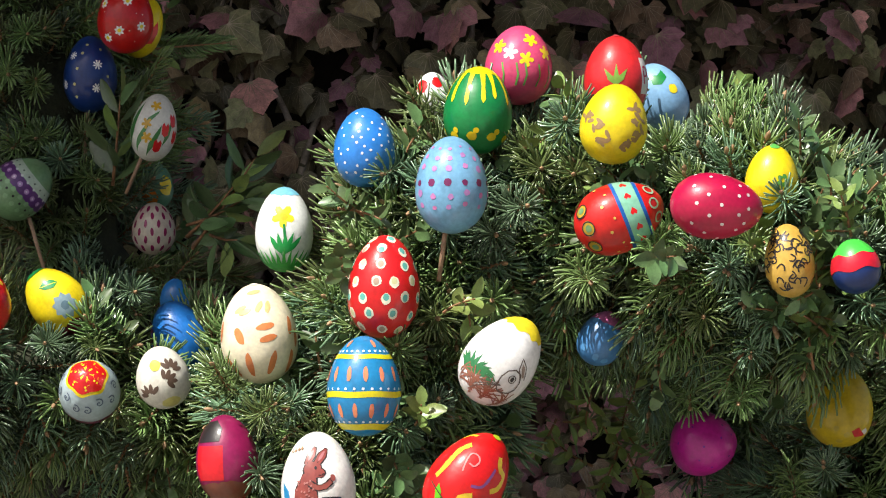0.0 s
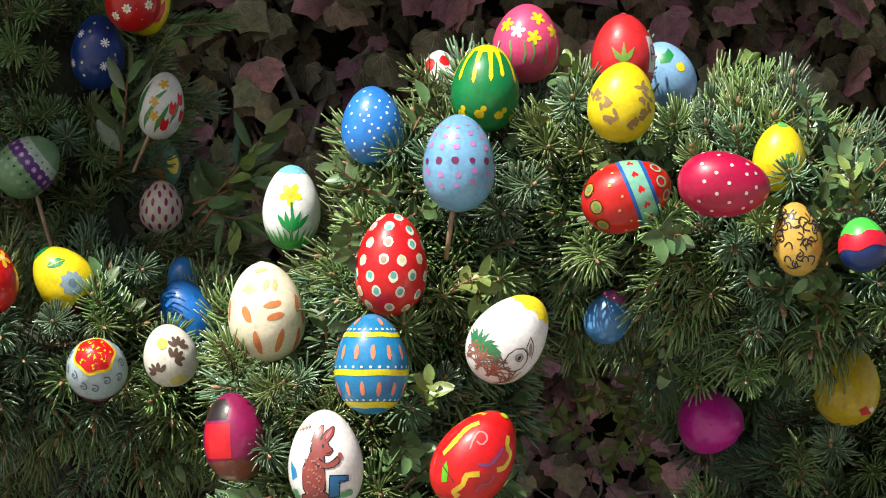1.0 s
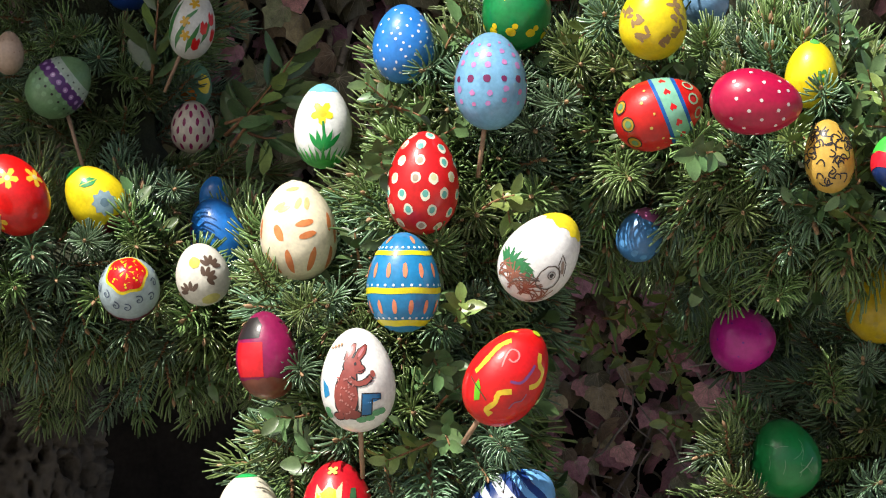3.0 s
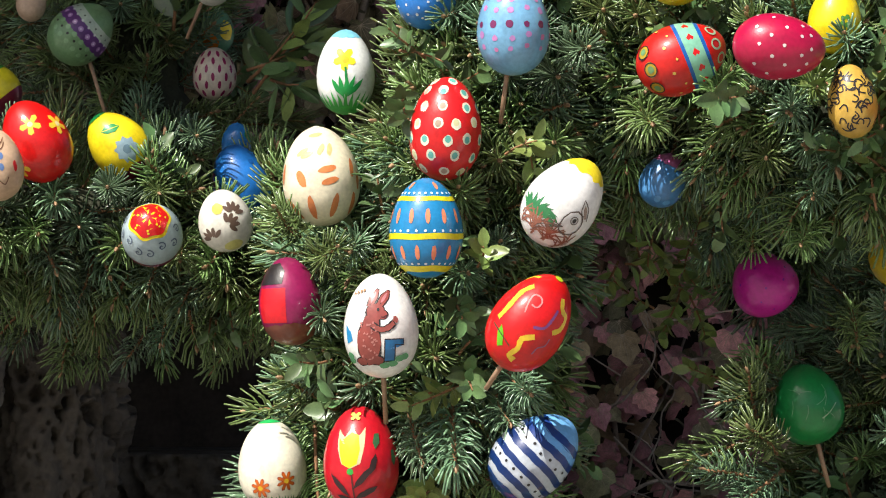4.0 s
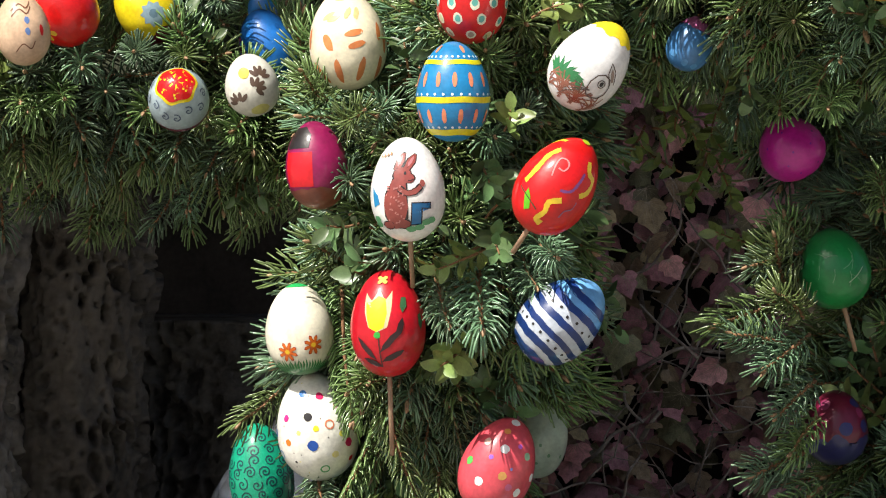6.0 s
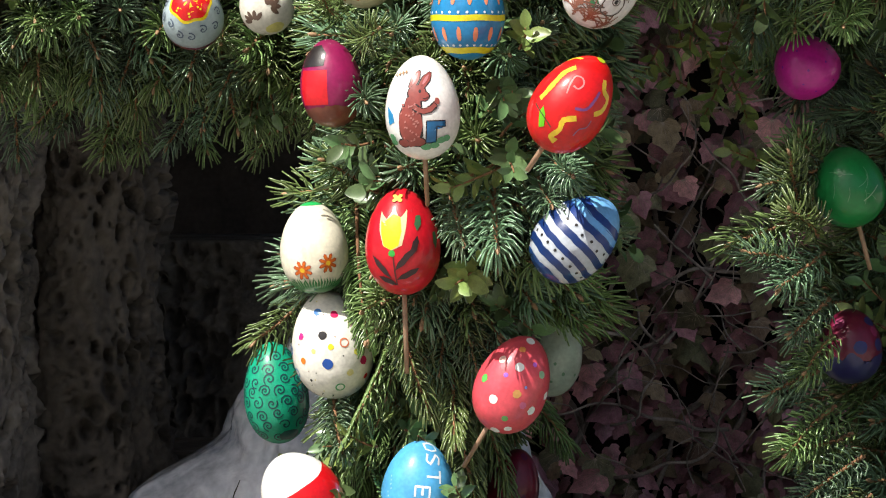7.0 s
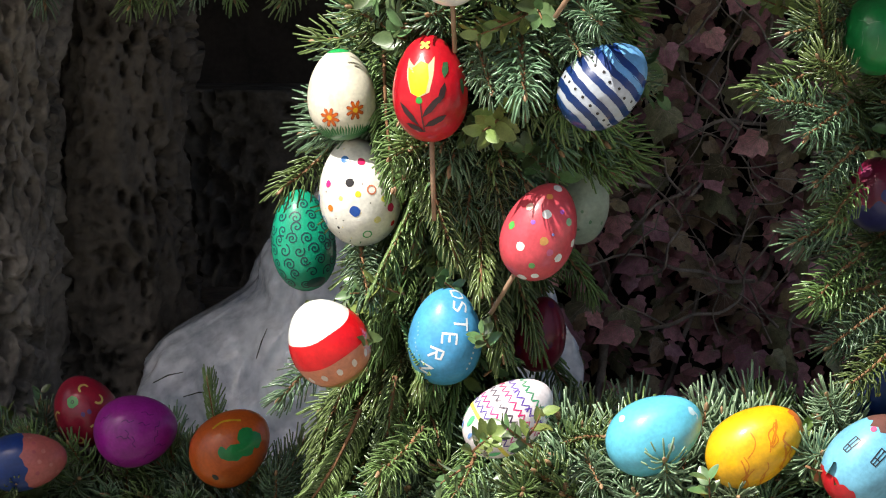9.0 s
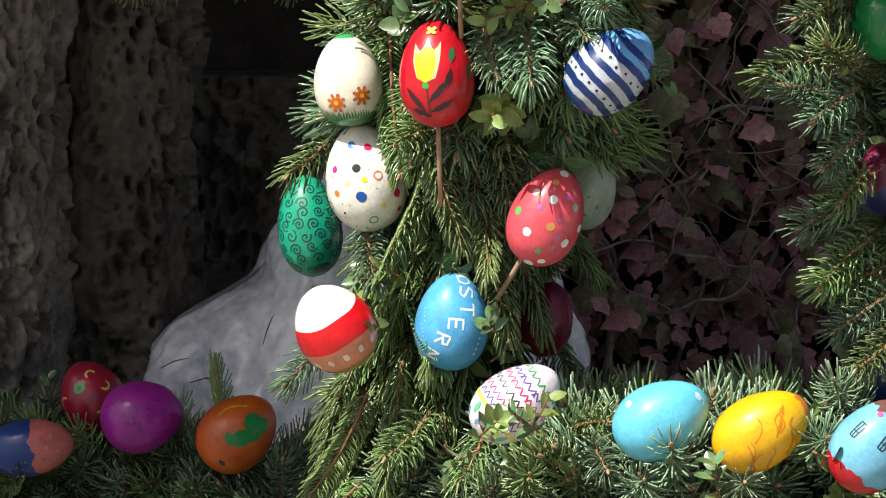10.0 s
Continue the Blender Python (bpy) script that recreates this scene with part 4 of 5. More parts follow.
e = Egg("coral pink egg with white and coloured dots, on a skewer", -0.0219, 2.4247, 1.2089, 0.0471, 0.0653, 22, 0, (0.64, 0.075, 0.1), (-0.032, 0.015, -0.055))
for az, s, c, k in ((-2, 0.42, WHITE, 3.0), (-22, -0.35, WHITE, 3.0), (46, -0.3, WHITE, 3.0), (-38, 0.42, (0.8, 0.5, 0.4), 2.6), (0, 0.93, WHITE, 3.2), (46, 0.42, (0.3, 0.5, 0.3), 2.6), (10, -0.08, (0.55, 0.28, 0.08), 2.8), (8, -0.62, (0.12, 0.36, 0.08), 2.2), (-52, -0.05, (0.1, 0.42, 0.08), 2.8), (-18, 0.18, (0.3, 0.1, 0.5), 1.6), (26, 0.56, (0.4, 0.1, 0.5), 1.6), (26, -0.25, (0.6, 0.12, 0.25), 2.4), (-12, 0.74, (0.75, 0.3, 0.08), 2.2), (0, -0.93, WHITE, 3.5), (28, -0.8, WHITE, 2.6), (70, 0.05, WHITE, 2.8), (20, 0.1, (0.2, 0.2, 0.5), 1)):
    e.disc("dot", c, az, s, k)
e.done()
e = Egg("sky blue egg with white hand-painted letters", -0.0838, 2.4645, 1.1360, 0.0486, 0.0641, 4, 0, (0.08, 0.36, 0.66))
STROKES = {"O": [[(-3, 0), (-2, 3.4), (2, 3.4), (3, 0), (2, -3.4), (-2, -3.4), (-3, 0)]],
           "S": [[(3, 3), (-1, 4), (-3, 2), (0, 0), (3, -2), (1, -4), (-3, -3)]],
           "T": [[(-3.4, 4), (3.4, 4)], [(0, 4), (0, -4)]],
           "E": [[(3, 4), (-2.4, 4), (-2.4, -4), (3, -4)], [(-2.4, 0), (2, 0)]],
           "R": [[(-2.4, -4), (-2.4, 4), (2, 3.6), (2.4, 1), (-2.4, 0)], [(-0.6, 0), (2.8, -4)]],
           "N": [[(-2.6, -4), (-2.6, 4), (2.6, -4), (2.6, 4)]]}
for ch, az, s, tu in (("O", 40, 0.9, 112), ("S", 32, 0.68, 108), ("T", 27, 0.35, 104), ("E", 8, 0.06, 102), ("R", -12, -0.26, 116), ("N", -32, -0.6, 126)):
    for stroke in STROKES[ch]:
        e.line("lettering", (0.74, 0.8, 0.84), az, s, [(x * 1.25, y * 1.2) for x, y in stroke], 1.5, tu - 10)
for k in range(7):
    e.disc("dot", WHITE, 56 - 1.5 * k, 0.1 - 0.11 * k, 0.8)
for k in range(9):
    e.disc("pale_fleck", (0.3, 0.55, 0.75), -52 + 2 * (k % 4), 0.3 - 0.08 * k, 0.6)
e.done()
e = Egg("egg with a white cap, red band and peach foot", -0.1580, 2.4247, 1.1373, 0.0516, 0.0592, -28, -18, (0.66, 0.24, 0.13))
e.band("white_cap", (0.84, 0.82, 0.76), 0.36, 0.995)
e.band("red_band", (0.6, 0.01, 0.02), -0.14, 0.42, 0.012, 5)
e.band("olive_foot", (0.36, 0.24, 0.06), -0.995, -0.72)
for k in range(14):
    e.disc("drop", (0.78, 0.66, 0.58), k * 360 / 14, -0.4, 1.9, 2.9)
e.done()
e = Egg("dark maroon egg with a violet sheen", -0.0223, 2.5307, 1.1292, 0.0349, 0.0515, 10, 0, (0.15, 0.01, 0.025))
e.scatter("mottle", [(0.1, 0.01, 0.06), (0.2, 0.02, 0.05)], 12, 3, 6)
e.done()
e = Egg("white egg with coloured zigzag lines", -0.0410, 2.3718, 1.0972, 0.0431, 0.0631, 55, 0, (0.76, 0.7, 0.72), nested=True)
for s, c in ((0.66, (0.06, 0.3, 0.14)), (0.46, (0.12, 0.06, 0.36)), (0.28, (0.6, 0.04, 0.16)), (0.08, (0.05, 0.03, 0.06)), (-0.14, (0.5, 0.05, 0.22)), (-0.3, (0.1, 0.06, 0.3))):
    for k in range(8):
        e.line("zigzag", c, k * 45 - 20, s, [(-9, -2), (-6, 2), (-3, -2), (0, 2), (3, -2), (6, 2), (9, -2)], 0.9)
e.band("yellow_band", (0.72, 0.62, 0.1), -0.48, -0.4)
for k in range(8):
    e.disc("green_mark", (0.1, 0.5, 0.2), k * 45, -0.62, 2, 4.5)
    e.disc("blue_mark", (0.15, 0.3, 0.6), k * 45 + 22, -0.8, 1.2, 3)
e.done()
e = Egg("glossy pale cyan egg lying in the spruce", 0.0505, 2.3718, 1.0867, 0.0475, 0.0639, 62, 0, (0.12, 0.5, 0.68), nested=True)
for az, s in ((-20, 0.86), (24, 0.2), (-60, -0.4)):
    e.disc("pale_patch", (0.5, 0.7, 0.78), az, s, 3.2, 2.2)
e.line("scuff", (0.55, 0.7, 0.76), 4, 0.9, [(-3, 0), (0, 1), (2, -1)], 0.8)
e.done()
e = Egg("orange and yellow marbled egg lying in the twigs", 0.1131, 2.3718, 1.0798, 0.0468, 0.0661, 58, 0, (0.78, 0.42, 0.015), nested=True)
for k in range(16):
    e.line("orange_vein", (0.62, 0.2, 0.012), RNG.uniform(-20, 70), RNG.uniform(-0.5, 0.6), [(-8, RNG.uniform(-2, 2)), (-3, RNG.uniform(-3, 3)), (3, RNG.uniform(-3, 3)), (9, RNG.uniform(-2, 2))], RNG.uniform(0.5, 1.6), 35)
e.band("red_tip", (0.6, 0.16, 0.05), 0.9, 0.995, jag=0.06)
e.done()
e = Egg("pale blue egg with dark ink drawing", 0.1819, 2.3453, 1.0750, 0.0492, 0.0646, 40, 0, (0.16, 0.44, 0.62), nested=True)
e.band("brown_cap", (0.14, 0.06, 0.05), 0.62, 0.995, jag=0.1)
e.band("red_foot", (0.5, 0.02, 0.04), -0.995, -0.62, jag=0.1)
for az, s in ((-45, 0.05), (0, 0.2)):
    e.line("ink_line", BLACK, az, s, [(-2, -5), (2, -5), (3, 6), (-2, 6)], 0.8, closed=True)
    e.line("ink_line", BLACK, az, s, [(-2, -1), (2.5, -1)], 0.7)
    e.line("ink_line", BLACK, az, s, [(0, -5), (0.4, 6)], 0.7)
e.disc("pink_mark", PINK, -40, 0.55, 2)
e.done()
e = Egg("navy egg with yellow drops on top", 0.2012, 2.5175, 1.0938, 0.0379, 0.0426, 20, 0, (0.015, 0.03, 0.15), nested=True)
e.band("yellow_top", (0.6, 0.52, 0.04), 0.84, 0.995, jag=0.1)
for k in range(12):
    e.disc("yellow_dot", (0.5, 0.45, 0.1), k * 30, 0.0 - 0.14 * (k % 3), 1.5)
e.done()

# eggs low in the shade
e = Egg("orange egg with a green painted patch", -0.2799, 3.0475, 0.9691, 0.0592, 0.0725, 48, 0, (0.52, 0.1, 0.03), nested=True)
for az, st, rx, ry in ((6, 0.52, 9, 8), (20, 0.34, 6, 7), (8, 0.1, 7, 9), (-4, -0.08, 6, 4), (22, 0.62, 7, 6)):
    e.disc("green_patch", (0.02, 0.22, 0.05), az, st, rx, ry, 20, 0.16)
e.line("yellow_arc", (0.55, 0.36, 0.04), -45, 0.35, [(-2, -11), (-3, -2), (0, 6), (4, 12)], 2.0)
e.disc("black_mark", BLACK, 20, -0.6, 3.4, 2.4)
e.done()
e = Egg("violet egg with fine dark cracks", -0.3612, 3.0740, 0.9784, 0.0597, 0.0703, 78, 0, (0.3, 0.03, 0.27), nested=True)
for k in range(12):
    e.line("crack", (0.12, 0.01, 0.14), RNG.uniform(-60, 60), RNG.uniform(-0.6, 0.7), [(-4, -2), (-1, 1), (2, 0), (5, 3)], 0.7, RNG.uniform(0, 180))
e.done()
e = Egg("dark red egg with yellow curls and a green spot", -0.4117, 3.1402, 0.9849, 0.0551, 0.0620, -25, 0, (0.27, 0.015, 0.03), nested=True)
e.disc("green_spot", (0.06, 0.3, 0.06), -6, 0.42, 5.2)
e.ring("spot_eye", BLACK, -6, 0.42, 1.2, 0.8)
for az, s, tu in ((30, 0.6, 0), (42, 0.2, 60), (-50, 0.2, 120), (10, -0.5, 30), (-30, -0.6, 10)):
    e.ring("yellow_curl", (0.6, 0.48, 0.14), az, s, 4, 2.0, 0.55, tu)
for az in (4, 16):
    e.disc("violet_mark", PURPLE, az, 0.0, 1.8, 2.2)
e.done()
e = Egg("egg half navy blue and half salmon pink", -0.4501, 3.0475, 0.9564, 0.0477, 0.0716, 82, 0, (0.48, 0.13, 0.12), nested=True)
e.band("navy_half", (0.02, 0.04, 0.2), -0.995, 0.1, 0.05, 5, 0.12)
e.scatter("mottle", [(0.55, 0.2, 0.18), (0.42, 0.1, 0.12)], 12, 2, 5, lo=0.2)
e.done()
e = Egg("pale mint egg half hidden behind spruce", 0.0060, 2.5970, 1.2110, 0.0374, 0.0569, 12, 0, (0.5, 0.6, 0.5))
e.scatter("green_fleck", [(0.2, 0.36, 0.22)], 16, 1.2, 5)
e.done()


# ---- greenery ----
def needle(verts, faces, idx, root, way, length, width, curl, m, bent=False):
    """A stiff, blunt needle of three sides; the bent ones have a knee."""
    side = way.cross(Vector((0.3, 0.5, 0.81))).normalized() * width
    up = way.cross(side).normalized() * width
    ring = (side, up * 0.9 - side * 0.6, -up * 0.9 - side * 0.6)
    tip = root + (way + curl).normalized() * length
    stations = [(root, 0.75)] + ([(root + way * length * 0.5, 1.0)] if bent else []) + [(tip, 0.8)]
    k = len(verts)
    for p, w in stations:
        verts += [p + r * w for r in ring]
    n = len(stations) - 1
    for q in range(n):
        for a, b in ((0, 1), (1, 2), (2, 0)):
            faces.append((k + 3 * q + a, k + 3 * q + b, k + 3 * q + 3 + b, k + 3 * q + 3 + a))
    faces.append((k + 3 * n, k + 3 * n + 1, k + 3 * n + 2))
    idx += [m] * (3 * n + 1)


def spruce_sprig(seed, length, needles, reach, m_needle, flat=0.0, bud=True, bent=False, sweep=0.34):
    """A spruce shoot along z: a thin brown twig with even rows of curved needles all round and buds at its tip."""
    rng = random.Random(seed)
    bend = Vector((rng.uniform(-0.2, 0.2), rng.uniform(-0.2, 0.2), 0))
    line = [Vector((0, 0, 1)) * length * t + bend * length * t * t for t in (0, 0.25, 0.5, 0.75, 1)]
    verts, faces = tube(line, [0.0019, 0.0017, 0.0015, 0.0013, 0.001], 5)
    idx = [1] * len(faces)
    for i in range(needles):
        t = ((i + rng.random() * 0.6) / needles) ** 0.85
        a = i * 2.39996 + rng.uniform(-0.22, 0.22)
        p = Vector((0, 0, 1)) * length * t + bend * length * t * t
        rise = sweep + 1.1 * max(0.0, t - 0.78) / 0.22 + rng.uniform(-0.1, 0.12)
        out = Vector((math.cos(a), math.sin(a) * (1 - flat), 0)).normalized()
        if flat and math.sin(a) < -0.3:
            out = Vector((math.copysign(1.0, out.x), -0.25, 0)).normalized()
        way = (out + Vector((0, 0, rise)) + bend * t).normalized()
        foot = len(verts)
        needle(verts, faces, idx, p, way, reach * rng.uniform(0.86, 1.08) * (1 - 0.3 * max(0, t - 0.8)), 0.00078 * rng.uniform(0.9, 1.15), Vector((0, 0, rng.uniform(0.25, 0.5))), 0, bent)
        faces.append((5 * min(4, round(t * 4)) + i % 5, foot, foot + 1))
        idx.append(1)
    if bud:
        tip = line[-1]
        for k in range(rng.choice((1, 1, 1, 2))):
            o = Vector((rng.uniform(-1, 1), rng.uniform(-1, 1), 0)) * 0.003 * (k > 0)
            v, f = tube([tip + o, tip + o + Vector((0, 0, 0.002)), tip + o * 1.4 + Vector((0, 0, 0.005)), tip + o * 1.4 + Vector((0, 0, 0.007))], [0.0009, 0.0017, 0.0013, 0.0003], 6)
            n = len(verts)
            verts += v
            faces += [tuple(i + n for i in q) for q in f]
            idx += [2] * len(f)
            faces.append((20, n, n + 1))
            idx.append(1)
    me = bpy.data.meshes.new("sprig")
    me.from_pydata([tuple(v) for v in verts], [], faces)
    for m in (m_needle, M_TWIG, M_BUD):
        me.materials.append(m)
    me.polygons.foreach_set("material_index", idx)
    me.polygons.foreach_set("use_smooth", [True] * len(faces))
    return me


def box_leaf(seed, m):
    """One oval, cupped boxwood leaf, 17 mm long, along z."""
    rng = random.Random(seed)
    verts, faces = [], []
    wd = 0.0048 * rng.uniform(0.9, 1.15)
    for u, w in ((0.0, 0.1), (0.22, 0.78), (0.5, 1.0), (0.8, 0.7), (0.96, 0.28), (1.0, 0.06)):
        z, y = 0.017 * (u + 0.06), 0.0022 * u * u
        for sg in (-1, 0, 1):
            verts.append((sg * wd * w, y - 0.0016 * abs(sg) * w, z))
    for k in range(5):
        for q in (0, 1):
            b = k * 3 + q
            faces.append((b, b + 1, b + 4, b + 3))
    me = bpy.data.meshes.new("leaf")
    me.from_pydata(verts, [], faces)
    me.materials.append(m)
    me.polygons.foreach_set("use_smooth", [True] * len(faces))
    return me


BOX_LEAVES = [[box_leaf(60 + k, m) for k in range(3)] for m in (M_BOX, M_BOX, M_BOX, M_BOX_YELLOW)]


def box_stem(length, bend):
    v, f = tube([Vector((0, 0, 1)) * length * t + bend * length * t * t for t in (0, 0.33, 0.66, 1)], [0.0011, 0.001, 0.0008, 0.0005], 5)
    me = bpy.data.meshes.new("box_twig")
    me.from_pydata([tuple(p) for p in v], [], f)
    me.materials.append(M_TWIG)
    return me


BENDS = [Vector((0.2, 0.1, 0)), Vector((-0.2, 0.12, 0)), Vector((0.05, -0.22, 0))]
STEMS = {n: [box_stem(n * 0.0075, b) for b in BENDS] for n in (4, 5, 6)}


def box_twig(top, m, rng, leaves=None):
    """A boxwood twig along z with opposite pairs of leaves, each an object of its own."""
    pairs, k = rng.choice((4, 5, 6)), rng.randrange(3)
    twig = shared("box_twig", STEMS[pairs][k], m, top)
    leaves = leaves or rng.choice(BOX_LEAVES)
    length = pairs * 0.0075
    for i in range(pairs):
        t = (i + 0.6) / pairs
        at = Vector((0, 0, 1)) * length * t + BENDS[k] * length * t * t
        for q in (0, 1):
            a = i * 1.571 + q * math.pi + rng.uniform(-0.35, 0.35)
            out = Vector((math.cos(a), math.sin(a), rng.uniform(0.3, 0.9) + t * 0.6)).normalized()
            up = (Vector((0, 0, 1)) - out * out.z).normalized()
            side = up.cross(out)
            turn = Matrix((side, -up, out)).transposed().to_4x4()
            size = rng.uniform(0.75, 1.15) * (1 - 0.35 * max(0, t - 0.6))
            shared("leaf", rng.choice(leaves), Matrix.Translation(at) @ turn @ Matrix.Rotation(rng.uniform(-0.4, 0.4), 4, "Z") @ Matrix.Scale(size, 4), twig)


PALE_SPRIGS = [spruce_sprig(70 + k, 0.046 + 0.004 * k, 74, 0.0235, M_NEEDLE_PALE, 0.0, True, True) for k in range(4)]
SPRIGS = [spruce_sprig(k, 0.045 + 0.006 * (k % 4), 62 + 7 * (k % 4), 0.0205 + 0.0012 * (k % 3), M_NEEDLE if k % 3 else M_NEEDLE_BLUE, 0.0, True, True) for k in range(10)]
LONG_SPRIGS = [spruce_sprig(20 + k, 0.088 + 0.012 * k, 130 + 17 * k, 0.0185, M_NEEDLE, 0.5, True, True, 0.62) for k in range(5)]


def blocked(p, room):
    """Whether p lies in an egg or hides its painted front."""
    for c, rw, rh, tilt, nested in EGGS:
        if abs(p.y - c.y) > 0.3 or p.y > c.y + rw * 0.8:
            continue
        a = radians(tilt)
        dx, dz = p.x - c.x, p.z - c.z
        if nested and dz < -0.006 and (p - c).length > rw + 0.012:
            continue
        u, w = dx * math.cos(a) - dz * math.sin(a), dx * math.sin(a) + dz * math.cos(a)
        if (u / (rw + room)) ** 2 + (w / (rh + room)) ** 2 < 1:
            return True
    return False


def garland(label, line, sprigs, boxes, long_share=0.0, droop=0.15, flow=0.35, seed=0, depth=0.85, back=-0.35, hang=0.0, kinds=None, big=1.0, gap=0.023, shoots=()):
    rng = random.Random(seed)
    top = new("garland")
    tagged(top, label, "garland", "spruce and boxwood garlands")
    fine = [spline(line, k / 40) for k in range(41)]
    # filling tube; the dark between shoots is put into its colour
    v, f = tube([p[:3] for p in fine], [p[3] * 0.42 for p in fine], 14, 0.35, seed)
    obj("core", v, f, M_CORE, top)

    def spot(bias):
        while True:
            t = rng.random()
            x, y, z, r = spline(line, t)
            a, b = spline(line, max(0, t - 0.02)), spline(line, min(1, t + 0.02))
            axis = (Vector(b[:3]) - Vector(a[:3])).normalized()
            n = Vector((rng.gauss(0, 1), rng.gauss(0, 1) * depth - bias, rng.gauss(0, 1)))
            n -= axis * n.dot(axis)
            if n.length > 0.2:
                n.normalize()
                if n.y < -back:
                    return Vector((x, y, z)), axis, n, r

    tips, made, tries = [], 0, 0
    for x, y, z, wx, wy, wz in shoots:
        root, way = Vector((x, y, z)), Vector((wx, wy, wz))
        me = rng.choice(LONG_SPRIGS[:3] if way.length > 0.066 else kinds or SPRIGS)
        size = min(1.25, max(0.9, way.length / (0.1 if way.length > 0.066 else 0.05)))
        shared("sprig", me, Matrix.Translation(root) @ frame_of(way, rng.uniform(0, 6.28)) @ Matrix.Scale(size, 4), top)
        tips += [root + way * k for k in (0.5, 1.0, 1.4)]
    while made < sprigs and tries < sprigs * 14:
        tries += 1
        inner = made < sprigs * 0.25
        c, axis, n, r = spot(0.2 if inner else 0.5)
        long = rng.random() < long_share
        me = rng.choice(LONG_SPRIGS if long else kinds or SPRIGS)
        loose = 0.32 if inner else 0.17
        way = n * (1 - 0.45 * hang) + Vector((0, 0, -hang)) + axis * rng.gauss(0, flow * (1 if inner else 0.6)) + Vector((0, 0, -droop * (2.2 if long else 1) * rng.random())) + Vector((rng.gauss(0, loose), rng.gauss(-0.1, loose), rng.gauss(0, loose)))
        if hang and long:
            way.x *= 0.4
        way.normalize()
        size = big * rng.uniform(0.85, 1.15)
        ln = (0.1 if long else 0.055) * size
        root = c + n * max(r * 0.3, r * (rng.uniform(0.5, 0.8) if inner else rng.uniform(0.85, 1.05)) - ln * 0.8)
        tip = root + way * ln
        if any((tip - q).length < gap * (0.7 if inner else 1) for q in tips):
            continue
        if any(blocked(root + way * ln * k, room) for k, room in ((0.35, 0.002), (0.7, 0.008), (1.05, 0.012), (1.25, 0.008))):
            continue
        shared("sprig", me, Matrix.Translation(root) @ frame_of(way, rng.uniform(0, 6.28)) @ Matrix.Scale(size, 4), top)
        made += 1
        if not inner:
            tips.append(tip)
    made = tries = 0
    while made < boxes and tries < boxes * 12:
        tries += 1
        c, axis, n, r = spot(0.5)
        root0 = c + n * r * rng.uniform(0.55, 0.8)
        for k in range(rng.choice((2, 3, 4))):
            way = (n + Vector((rng.gauss(0, 0.5), rng.gauss(0, 0.4), rng.gauss(0.15, 0.5)))).normalized()
            root = root0 + Vector((rng.gauss(0, 0.008), rng.gauss(0, 0.008), rng.gauss(0, 0.008)))
            if any(blocked(root + way * d, 0.001) for d in (0.02, 0.045)):
                continue
            box_twig(top, Matrix.Translation(root) @ frame_of(way, rng.uniform(0, 6.28)) @ Matrix.Scale(rng.uniform(0.85, 1.15), 4), rng)
            made += 1
    return top


# single shoots that stand out: foot of the twig, and the way and length to its tip
CROWN_SHOOTS = [
    (0.028, 2.460, 1.551, 0.003, -0.050, -0.016),
    (0.086, 2.420, 1.524, 0.000, -0.050, -0.012),
    (0.062, 2.460, 1.587, -0.007, -0.050, 0.003),
    (0.083, 2.470, 1.608, -0.009, -0.050, 0.004),
    (0.170, 2.480, 1.603, 0.000, -0.050, 0.009),
    (-0.020, 2.490, 1.589, -0.014, -0.035, 0.002),
    (-0.005, 2.540, 1.620, -0.013, -0.030, 0.009),
    (0.035, 2.440, 1.503, -0.003, -0.050, -0.012),
    (0.090, 2.450, 1.583, 0.000, -0.050, 0.004),
    (0.132, 2.450, 1.503, 0.004, -0.050, -0.006),
    (0.148, 2.450, 1.590, -0.004, -0.040, 0.010),
    (0.190, 2.520, 1.613, 0.009, -0.030, 0.013),
    (0.042, 2.450, 1.558, 0.001, -0.050, 0.001),
]
BEND_SHOOTS = [
    (0.168, 2.430, 1.499, -0.003, -0.045, -0.013),
    (0.160, 2.470, 1.456, -0.005, -0.040, -0.016),
    (0.198, 2.420, 1.481, 0.000, -0.040, -0.018),
    (0.196, 2.450, 1.456, -0.002, -0.040, -0.011),
    (0.228, 2.520, 1.394, 0.003, -0.040, -0.014),
    (0.182, 2.380, 1.528, -0.007, -0.040, -0.010),
    (0.217, 2.380, 1.555, -0.006, -0.040, 0.002),
    (0.143, 2.380, 1.548, -0.009, -0.040, -0.010),
    (0.258, 2.430, 1.478, -0.001, -0.040, -0.015),
]
COLUMN_SHOOTS = [
    (-0.061, 2.415, 1.331, 0.005, -0.040, -0.019),
    (-0.034, 2.400, 1.336, 0.003, -0.045, -0.037),
    (-0.005, 2.405, 1.342, 0.004, -0.030, -0.018),
    (-0.125, 2.545, 1.328, -0.017, -0.030, 0.012),
    (-0.093, 2.460, 1.343, 0.023, -0.030, 0.005),
    (-0.121, 2.450, 1.398, 0.013, -0.040, -0.006),
    (-0.122, 2.460, 1.424, 0.006, -0.040, 0.006),
    (-0.093, 2.460, 1.442, -0.006, -0.040, -0.007),
    (-0.012, 2.450, 1.423, 0.006, -0.040, 0.006),
    (0.002, 2.400, 1.356, 0.007, -0.030, -0.009),
    (-0.133, 2.470, 1.442, -0.010, -0.020, 0.007),
    (-0.027, 2.440, 1.463, 0.004, -0.040, 0.010),
]
